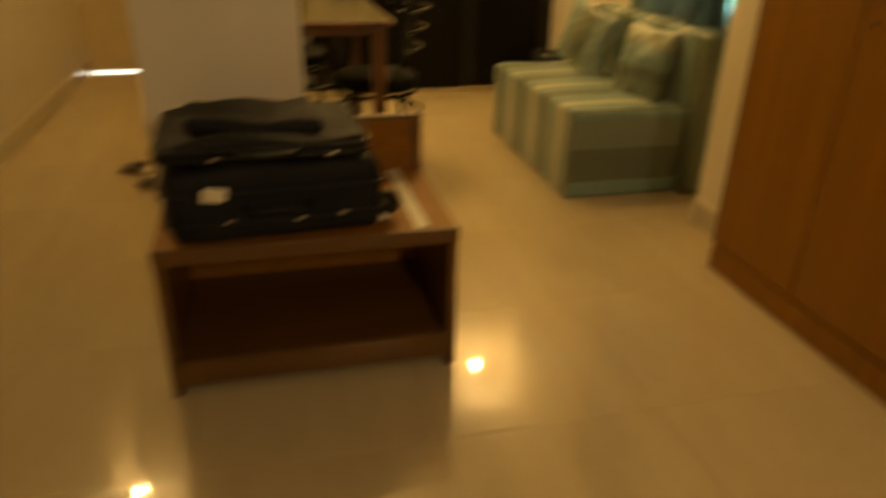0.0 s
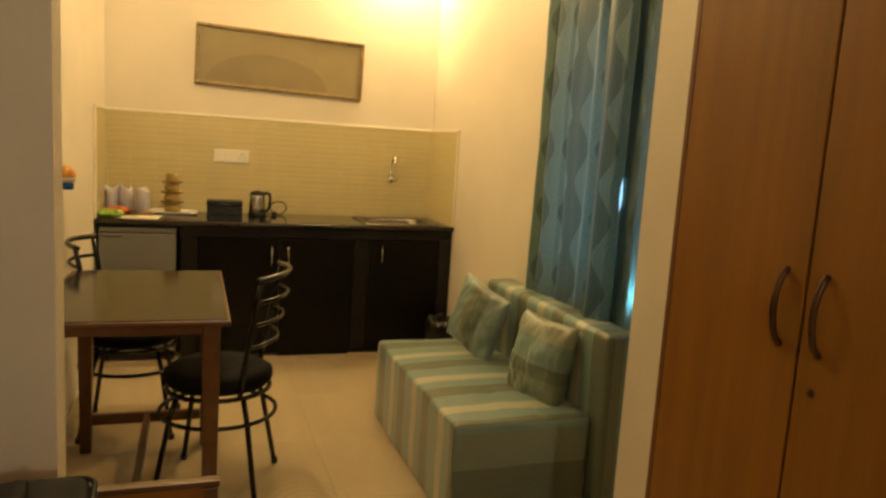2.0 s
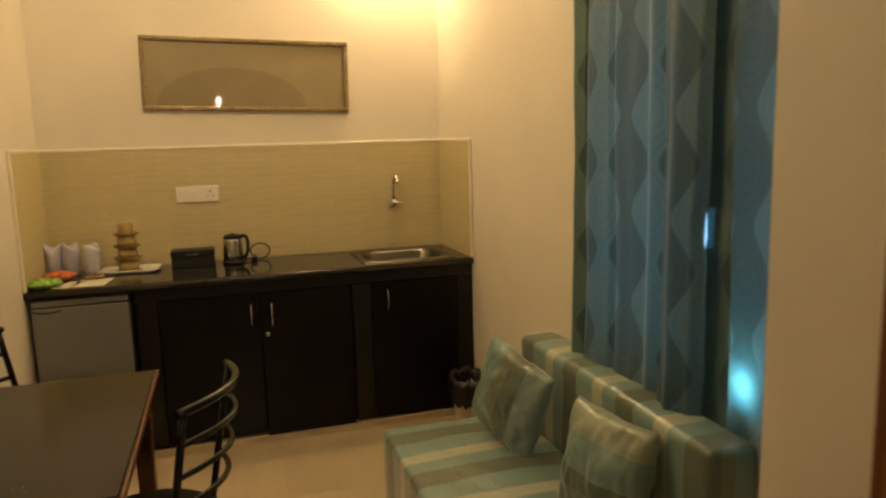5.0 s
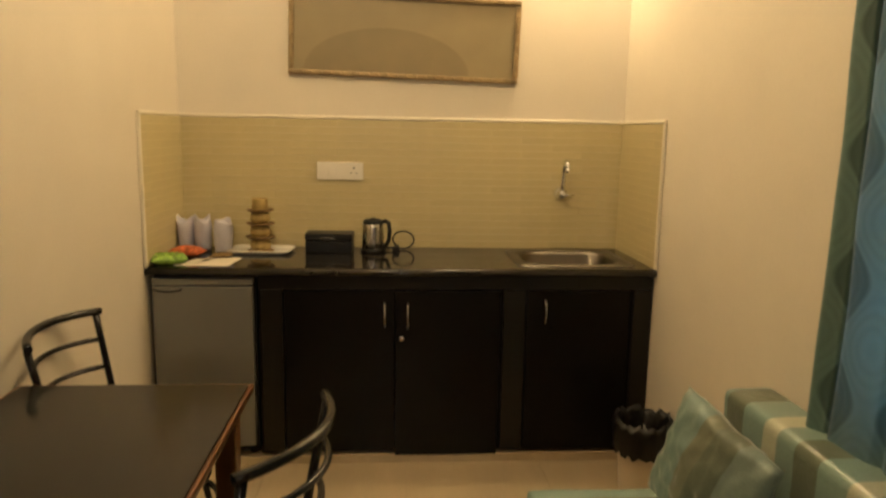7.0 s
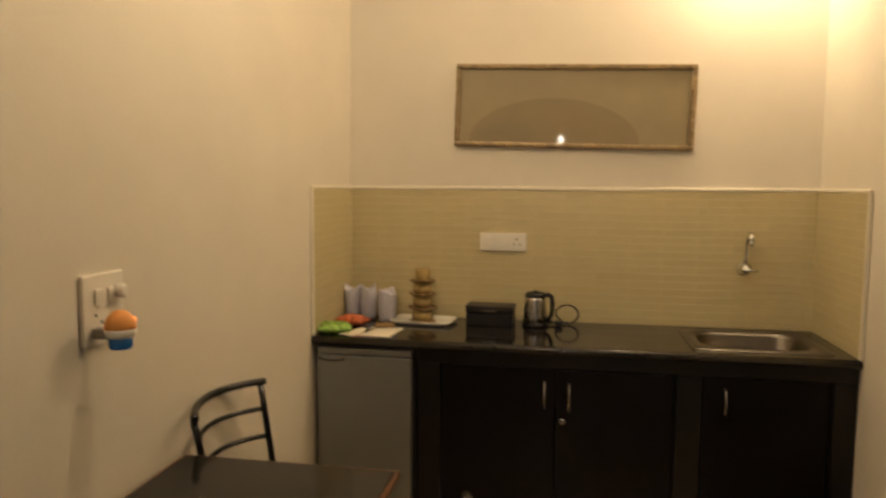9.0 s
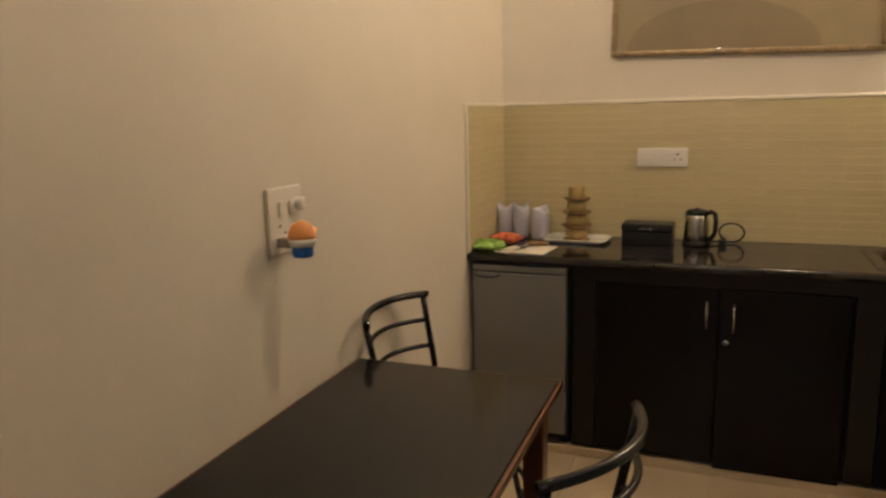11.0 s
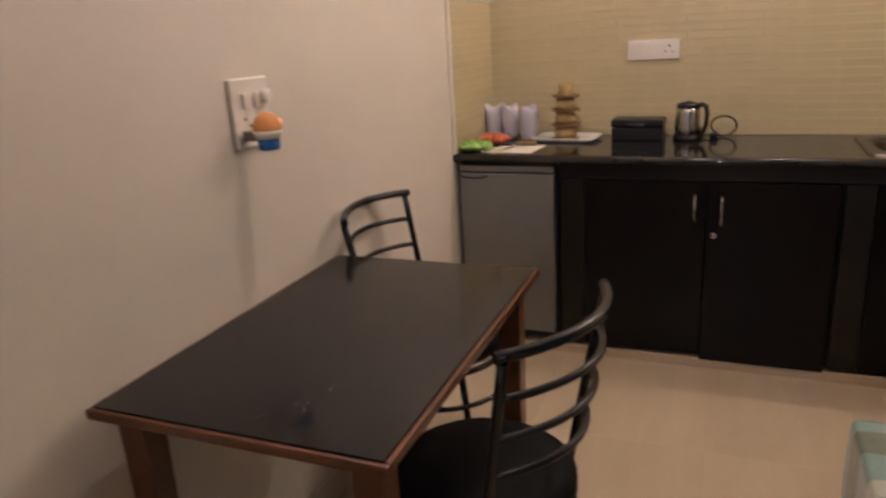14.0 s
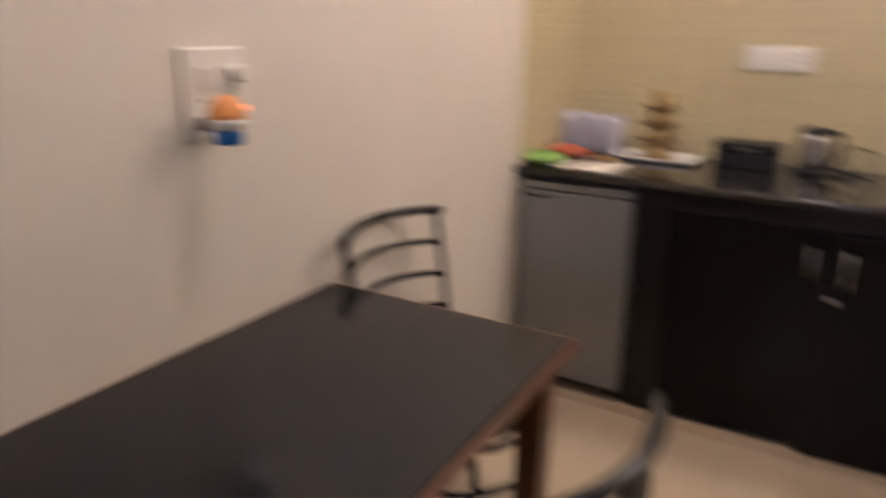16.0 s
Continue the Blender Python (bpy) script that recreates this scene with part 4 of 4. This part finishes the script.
# ---- curtains: each drawn panel follows its own row of folds ----
def curtain(name, folds, z0, z1, seed, label, part_at=0.0):
    """folds: (along the wall, out from it) at the hem; between them the cloth swings over in smooth steps."""
    y0, y1 = folds[0][0], folds[-1][0]
    c = thing(name, (W - 0.055, (y0 + y1) / 2, z0), label, "curtain", "curtains at the window")
    bm = bmesh.new()
    uv = bm.loops.layers.uv.new("UVMap")
    rows, steps = 34, 9
    line = []
    for (ya, xa), (yb, xb) in zip(folds, folds[1:]):
        for k in range(steps):
            f = k / steps
            e = f * f * (3 - 2 * f)
            line.append((ya + (yb - ya) * f, xa + (xb - xa) * e))
    line.append(folds[-1])
    grid = []
    for y, x in line:
        col = []
        for j in range(rows + 1):
            g = j / rows
            z = g * (z1 - z0)
            deep = 0.75 + 0.35 * (1 - g) + 0.25 * noise.noise(Vector((y * 7, g * 1.5, seed)))
            xx = x * deep + 0.006 * noise.noise(Vector((y * 16, g * 6, seed + 4)))
            xx -= 0.02 * max(0, 1 - g / 0.08) * max(0, noise.noise(Vector((y * 9, 0, seed + 9))) + 0.3)
            yy = y + 0.014 * noise.noise(Vector((y * 4, g * 2.2, seed + 2)))
            if part_at:
                away = 0.019 * math.exp(-((z + z0 - abs(part_at)) / 0.04) ** 2)
                yy += away * (max(0, 1 - (y - y0) / 0.1) if part_at > 0 else -max(0, 1 - (y1 - y) / 0.1))
            col.append(bm.verts.new((min(xx, 0.045), yy - (y0 + y1) / 2, z)))
        grid.append(col)
    along = [0.0]
    for a, b in zip(grid, grid[1:]):
        along.append(along[-1] + (b[5].co - a[5].co).length)
    for i in range(len(grid) - 1):
        for j in range(rows):
            face = bm.faces.new((grid[i][j], grid[i + 1][j], grid[i + 1][j + 1], grid[i][j + 1]))
            face.smooth = True
            for loop, (a, b) in zip(face.loops, ((i, j), (i + 1, j), (i + 1, j + 1), (i, j + 1))):
                loop[uv].uv = (along[a], b / rows * (z1 - z0))
    part("cloth", bm, CURTAIN, c, "satin cloth with woven lobes")
    return c


curtain("curtain", [(-2.55, 0.012), (-2.52, -0.02), (-2.46, -0.045), (-2.4, -0.028), (-2.36, 0.008), (-2.31, -0.02), (-2.27, -0.006), (-2.12, -0.012), (-2.1, -0.003), (-2.07, -0.014), (-1.955, -0.026), (-1.937, 0.036), (-1.92, -0.012), (-1.88, -0.036), (-1.84, -0.006)],
        0.70, 2.5, 3, "teal satin curtain with rounded woven lobes, drawn", 1.252)
lit_curtain = curtain("curtain", [(-2.99, -0.02), (-2.96, 0.03), (-2.9, -0.028), (-2.84, -0.03), (-2.8, 0.012), (-2.72, 0.026), (-2.66, 0.031), (-2.62, 0.026), (-2.59, 0.044), (-2.55, 0.044), (-2.49, 0.044)],
        0.70, 2.5, 7, "teal satin curtain panel lit blue from outside", -1.252)
# strip added behind the cloth to block window light and darken this fold
light_block = bmesh.new()
box(light_block, (0.047, 0.12, 0.0), (0.052, 0.24, 0.5), 0.002)
box(light_block, (0.047, 0.12, 0.501), (0.052, 0.212, 0.609), 0.002)
box(light_block, (0.047, 0.12, 0.61), (0.052, 0.24, 1.78), 0.002)
part("light_block", light_block, CURTAIN, lit_curtain, "added strip that keeps the fold dark")
rod = thing("curtain_rod", (W - 0.05, -2.42, 2.52), "slim steel curtain rod above the window", "curtain rod")
bm = bmesh.new()
tube(bm, [(0, -0.62, 0), (0, 0.62, 0)], 0.011, 10)
part("pole", bm, STEEL, rod)
for y in (-0.55, 0.55):
    bm = bmesh.new()
    tube(bm, [(0, y, 0), (0.05, y, 0)], 0.007, 8)
    part("bracket", bm, STEEL, rod)
# unseen emitter added close behind the cloth to give its blue bright spot
sill = thing("sill_lamp", (W + 0.022, -2.672, win_z0), "added blue-white emitter on the sill, makes the curtain's bright spot", "lamp")
bm = bmesh.new()
lathe(bm, [(0.02, 0.0), (0.02, 0.008), (0.008, 0.012), (0.008, 0.024)], n=14)
part("stand", bm, SWITCH_WHITE, sill)
bm = bmesh.new()
bmesh.ops.create_icosphere(bm, subdivisions=2, radius=0.019, matrix=pose(0, 0, 0.042))
part("bulb", bm, CURTAIN_GLOW, sill, smooth=True)

# ---- waste bin ----
bin_ = thing("waste_bin", (2.03, -0.86, 0), "off-white waste bin with a black liner folded over", "bin")
bm = bmesh.new()
lathe(bm, [(0.075, 0.0), (0.08, 0.01), (0.102, 0.28), (0.105, 0.29), (0.1, 0.29), (0.085, 0.15), (0.07, 0.03)], n=28)
part("bucket", bm, BIN_WHITE, bin_)
bm = bmesh.new()
rnd = random.Random(4)
n = 40
rings = []
for r, zz, amp in ((0.114, 0.2, 0.012), (0.117, 0.25, 0.012), (0.12, 0.298, 0.012), (0.112, 0.335, 0.018), (0.097, 0.318, 0.012), (0.085, 0.25, 0.006), (0.07, 0.17, 0.004), (0.04, 0.15, 0.01), (0.004, 0.155, 0.002)):
    rings.append([bm.verts.new(((r + rnd.uniform(-amp, amp) * 0.6) * math.cos(2 * math.pi * i / n), (r + rnd.uniform(-amp, amp) * 0.6) * math.sin(2 * math.pi * i / n), zz + rnd.uniform(-amp, amp))) for i in range(n)])
for a, b in zip(rings, rings[1:]):
    for i in range(n):
        bm.faces.new((a[i], a[(i + 1) % n], b[(i + 1) % n], b[i])).smooth = True
part("liner", bm, BAG_BLACK, bin_, "crumpled black liner")


# ---- wardrobes ----
def wardrobe(y0, y1, label):
    w = thing("wardrobe", (1.688, (y0 + y1) / 2, 0), label, "wardrobe", "wardrobes along the bedroom wall")
    h, top = (y1 - y0) / 2, 2.45
    part("carcass", boxes(((0.02, h - 0.02, 0), (0.66, h, top)), ((0.02, -h, 0), (0.66, -h + 0.02, top)), ((0.02, -h + 0.02, top - 0.02), (0.66, h - 0.02, top)), ((0.645, -h + 0.02, 0.0), (0.66, h - 0.02, top - 0.02))), WARDROBE_DARK, w)
    part("plinth", boxes(((0.004, -h + 0.0, 0), (0.02, h, 0.095)), bevel=0.002), WARDROBE, w)
    for s in (-1, 1):
        a, b = sorted((s * 0.0035, s * (h - 0.018)))
        d = part("door", boxes(((0.0, a, 0.105), (0.019, b, top)), bevel=0.003), WARDROBE, w)
        bm = bmesh.new()
        y = s * 0.05
        line = [(-0.027 * math.sin(math.pi * k / 14) ** 0.55, y, 1.105 + 0.16 * (k / 14 - 0.5)) for k in range(15)]
        tube(bm, line, 0.0068, 8)
        part("handle", bm, BRONZE, d, "dark bronze bow handle")
        e = sorted((s * (h - 0.016), s * h))
        part("stile", boxes(((0.0, e[0], 0.105), (0.02, e[1], top)), bevel=0.002), WARDROBE_DARK, w)
        if s < 0:
            bm = bmesh.new()
            lathe(bm, [(0.009, 0), (0.009, 0.003), (0.003, 0.004)], n=12)
            bmesh.ops.transform(bm, matrix=pose(0, -0.045, 0.95, 0, -90, 0), verts=bm.verts[:])
            part("lock", bm, BRONZE, d)


wardrobe(-4.303, -3.44, "tall honey wood wardrobe with two doors and bronze handles")
wardrobe(-5.172, -4.309, "tall honey wood wardrobe beside another like it")

# ---- luggage bench and bags ----
BX0, BX1, BY0, BY1, BZ = -0.185, 0.59, -3.857, -3.345, 0.436
bench = thing("luggage_bench", ((BX0 + BX1) / 2, (BY0 + BY1) / 2, 0), "brown wooden luggage bench with a backboard and open shelf", "bench")
bx, by = (BX1 - BX0) / 2, (BY1 - BY0) / 2
part("top", boxes(((-bx + 0.001, -by, BZ - 0.035), (bx - 0.001, by - 0.022, BZ)), bevel=0.003), BENCH_TOP, bench, "honey wood top with white strips")
part("top_edge", boxes(((-bx, -by - 0.012, BZ - 0.04), (bx, -by - 0.0005, BZ + 0.004)), bevel=0.003), BENCH_WOOD, bench)
for s in (-1, 1):
    a, b = sorted((s * bx, s * (bx - 0.025)))
    part("side_panel", boxes(((a, -by, 0), (b, by - 0.022, BZ - 0.036)), bevel=0.003), BENCH_WOOD, bench)
part("backboard", boxes(((-bx, by - 0.021, 0), (bx, by, 0.6)), bevel=0.003), BENCH_TOP, bench)
part("backboard_cap", boxes(((-bx - 0.004, by - 0.026, 0.6005), (bx + 0.004, by + 0.004, 0.615)), bevel=0.003), BENCH_WOOD, bench)
for s in (-1, 1):
    a, b = sorted((s * bx, s * (bx - 0.03)))
    part("backboard_stile", boxes(((a, by - 0.03, BZ + 0.001), (b, by - 0.0215, 0.6)), bevel=0.002), BENCH_WOOD, bench)
part("shelf", boxes(((-bx + 0.026, -by + 0.02, 0.085), (bx - 0.026, by - 0.023, 0.105)), bevel=0.002), BENCH_WOOD, bench)
part("kick_board", boxes(((-bx + 0.026, -by + 0.004, 0.03), (bx - 0.026, -by + 0.019, 0.105)), bevel=0.002), BENCH_WOOD, bench)
for k in range(7):
    x = bx - 0.095 - k * 0.098
    part("white_strip", boxes(((x - 0.017, -by + (0.016 if k == 0 else 0.085), BZ + 0.0005), (x + 0.017, by - 0.03, BZ + 0.004)), bevel=0.001), STRIP_WHITE, bench, "worn white protective strip")


def soft_case(name, m, sx, sy, sz, label, seed, tag):
    c = thing(name, (0, 0, 0), label, "suitcase", "bags on the bench")
    c.matrix_world = m
    bm = bmesh.new()
    box(bm, (-sx / 2, -sy / 2, 0), (sx / 2, sy / 2, sz), 0.035, 4)
    bmesh.ops.subdivide_edges(bm, edges=[e for e in bm.edges if e.calc_length() > 0.08], cuts=6, use_grid_fill=True)
    for v in bm.verts:
        k = noise.noise(v.co * 7 + Vector((seed, 0, 0)))
        v.co += Vector((0.016 * k, 0.014 * k, 0.02 * k if v.co.z > 0.04 else 0))
        if v.co.z > sz * 0.5:
            v.co.z += 0.012 * (1 - (2 * v.co.x / sx) ** 2)
        v.co.z = max(0, v.co.z)
    part("shell", bm, CASE_CLOTH, c, smooth=True)
    for zz in (0.3, 0.72):
        bm = bmesh.new()
        loop = []
        for cx, cy, a0 in ((1, 1, 0), (-1, 1, 90), (-1, -1, 180), (1, -1, 270)):
            for k in range(6):
                a = radians(a0 + 18 * k)
                loop.append((cx * (sx / 2 - 0.03) + 0.036 * math.cos(a), cy * (sy / 2 - 0.03) + 0.036 * math.sin(a), sz * zz))
        tube(bm, loop, 0.0055, 6, closed=True)
        part("zip_piping", bm, CASE_TRIM, c)
    bm = bmesh.new()
    tube(bm, [(-0.08, -sy / 2 - 0.002, sz * 0.5), (-0.07, -sy / 2 - 0.03, sz * 0.5), (0.07, -sy / 2 - 0.03, sz * 0.5), (0.08, -sy / 2 - 0.002, sz * 0.5)], 0.009, 8)
    part("grip", bm, CASE_TRIM, c)
    bm = bmesh.new()
    box(bm, (-sx * 0.38, -sy * 0.36, sz - 0.01), (sx * 0.3, sy * 0.34, sz + 0.036), 0.02, 3)
    bmesh.ops.subdivide_edges(bm, edges=[e for e in bm.edges if e.calc_length() > 0.07], cuts=5, use_grid_fill=True)
    for v in bm.verts:
        k = noise.noise(v.co * 8 + Vector((seed, 3, 0)))
        v.co += Vector((0.012 * k, 0.012 * k, 0.02 * k))
    part("pocket", bm, CASE_CLOTH, c, "soft bulging outer pocket", smooth=True)
    for x, zz in ((-0.12, 0.34), (0.05, 0.3), (0.16, 0.33)):
        bm = boxes(((x - 0.011, -sy / 2 - 0.016, sz * zz - 0.004), (x + 0.011, -sy / 2 - 0.011, sz * zz + 0.004)), bevel=0.001)
        part("zip_pull", bm, STEEL, c, "small bright zip pull")
    if tag:
        for y in (-sy * 0.33, sy * 0.33):
            bm = bmesh.new()
            lathe(bm, [(0.03, -0.018), (0.034, -0.01), (0.034, 0.01), (0.03, 0.018)], n=18)
            bmesh.ops.transform(bm, matrix=pose(sx / 2 + 0.028, y, 0.04, 90, 0, 0), verts=bm.verts[:])
            part("wheel", bm, CASE_TRIM, c)
        bm = boxes(((-0.028, -0.003, -0.02), (0.028, 0.003, 0.02)), bevel=0.003)
        bmesh.ops.transform(bm, matrix=pose(-sx * 0.28, -sy / 2 - 0.03, sz * 0.78, 18, 8, 0), verts=bm.verts[:])
        part("luggage_tag", bm, TAG, c, "pale paper luggage tag")
    return c


soft_case("suitcase", pose(0.114, -3.637, BZ + 0.006, 0, 0, 4), 0.53, 0.42, 0.178, "black nylon wheeled suitcase lying flat on the bench", 3, True)
soft_case("travel_bag", pose(0.1, -3.63, BZ + 0.2, 0, 0, 2), 0.5, 0.39, 0.05, "soft black bag lying on the suitcase", 9, False)


# ---- slippers on the floor by the corridor ----
def slipper(x, y, turn):
    s = thing("slipper", (x, y, 0), "pale house slipper with a dark strap on the floor", "slipper", "slippers on the floor", turn=turn)
    bm = bmesh.new()
    n = 24
    for_ = []
    for zz, k in ((0.0, 0.97), (0.004, 1.0), (0.016, 1.0), (0.02, 0.96)):
        for_.append([bm.verts.new((k * (0.043 + 0.008 * math.sin(a)) * math.cos(a), k * 0.125 * math.sin(a), zz)) for a in (2 * math.pi * i / n for i in range(n))])
    for a, b in zip(for_, for_[1:]):
        for i in range(n):
            bm.faces.new((a[i], a[(i + 1) % n], b[(i + 1) % n], b[i])).smooth = True
    bm.faces.new(list(reversed(for_[0])))
    bm.faces.new(for_[-1])
    part("sole", bm, SLIPPER, s)
    bm = bmesh.new()
    rows = []
    for j in range(5):
        y = 0.005 + 0.02 * j
        rows.append([bm.verts.new((0.05 * math.cos(math.pi * i / 10), y, 0.016 + (0.042 - 0.004 * j) * math.sin(math.pi * i / 10))) for i in range(11)])
    for a, b in zip(rows, rows[1:]):
        for i in range(10):
            bm.faces.new((a[i], a[i + 1], b[i + 1], b[i])).smooth = True
    strap = part("strap", bm, SLIPPER_STRAP, s)
    mod = strap.modifiers.new("thick", "SOLIDIFY")
    mod.thickness = 0.004


slipper(-0.5, -1.96, 70)
slipper(-0.4, -2.2, 58)

# ---- tiles ----
def tile_mesh(name, sx, sy, sz, bevel, material):
    bm = bmesh.new()
    box(bm, (-sx / 2, -sy / 2, 0), (sx / 2, sy / 2, sz))
    top = [v for v in bm.verts if v.co.z > sz / 2]
    bmesh.ops.bevel(bm, geom=[e for e in bm.edges if all(v in top for v in e.verts)], offset=bevel, segments=1, affect="EDGES")
    return mesh_of(bm, name, material)


def lay(name, data, parent, m):
    ob = new(name, data)
    ob.parent = parent
    ob.matrix_world = m
    return ob


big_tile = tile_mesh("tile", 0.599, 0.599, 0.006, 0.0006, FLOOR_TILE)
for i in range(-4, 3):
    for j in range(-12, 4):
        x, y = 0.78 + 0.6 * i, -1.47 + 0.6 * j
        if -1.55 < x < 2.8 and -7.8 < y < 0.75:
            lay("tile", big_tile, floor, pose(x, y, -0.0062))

ROW_H, LONG = 0.0345, 0.3
full = tile_mesh("tile", LONG - 0.0012, ROW_H - 0.0028, 0.007, 0.0008, SPLASH)
joint = bmesh.new()
box(joint, (0.0, -0.0098, CT), (W, -0.0005, 1.502))
structure("backsplash_joint_back", joint, SPLASH_JOINT, "pale joints between beige strip tiles", "backsplash")
structure("backsplash_joint_side", boxes(((0.0005, FRONT, CT), (0.0098, -0.0099, 1.502)), ((W - 0.0098, FRONT, CT), (W - 0.0005, -0.0099, 1.502))), SPLASH_JOINT, "pale joints between beige strip tiles at the sides", "backsplash")
for r in range(18):
    z = CT + ROW_H * (r + 0.5)
    shift = (r % 2) * LONG / 2
    x = -shift
    while x < W - 0.01:
        a, b = max(x, 0.008), min(x + LONG, W - 0.008)
        if b - a > 0.02:
            ob = lay("tile", full, wall_back, pose((a + b) / 2, -0.0045, z, 90, 0, 0))
            ob.scale = ((b - a) / LONG, 1, 1)
        x += LONG
    for wall, xx, turn in ((wall_left, 0.0045, 90), (wall_right, W - 0.0045, -90)):
        y = -0.01 + (LONG / 2 if r % 2 else 0)
        while y > FRONT + 0.01:
            a, b = min(y, -0.012), max(y - LONG, FRONT)
            if a - b > 0.02:
                ob = lay("tile", full, wall, pose(xx, (a + b) / 2, z, 90, 0, turn))
                ob.scale = ((a - b) / LONG, 1, 1)
            y -= LONG
trim = bmesh.new()
for lo, hi in (((0.0, -0.014, 1.503), (W, -0.0005, 1.518)), ((0.0005, FRONT - 0.012, 1.503), (0.014, -0.0145, 1.518)), ((W - 0.014, FRONT - 0.012, 1.503), (W - 0.0005, -0.0145, 1.518)), ((0.0005, FRONT - 0.014, CT), (0.016, FRONT - 0.001, 1.5025)), ((W - 0.016, FRONT - 0.014, CT), (W - 0.0005, FRONT - 0.001, 1.5025))):
    box(trim, lo, hi, 0.003, 1)
structure("trim", trim, WHITE_TRIM, "white bead round the beige tiles", "trim")
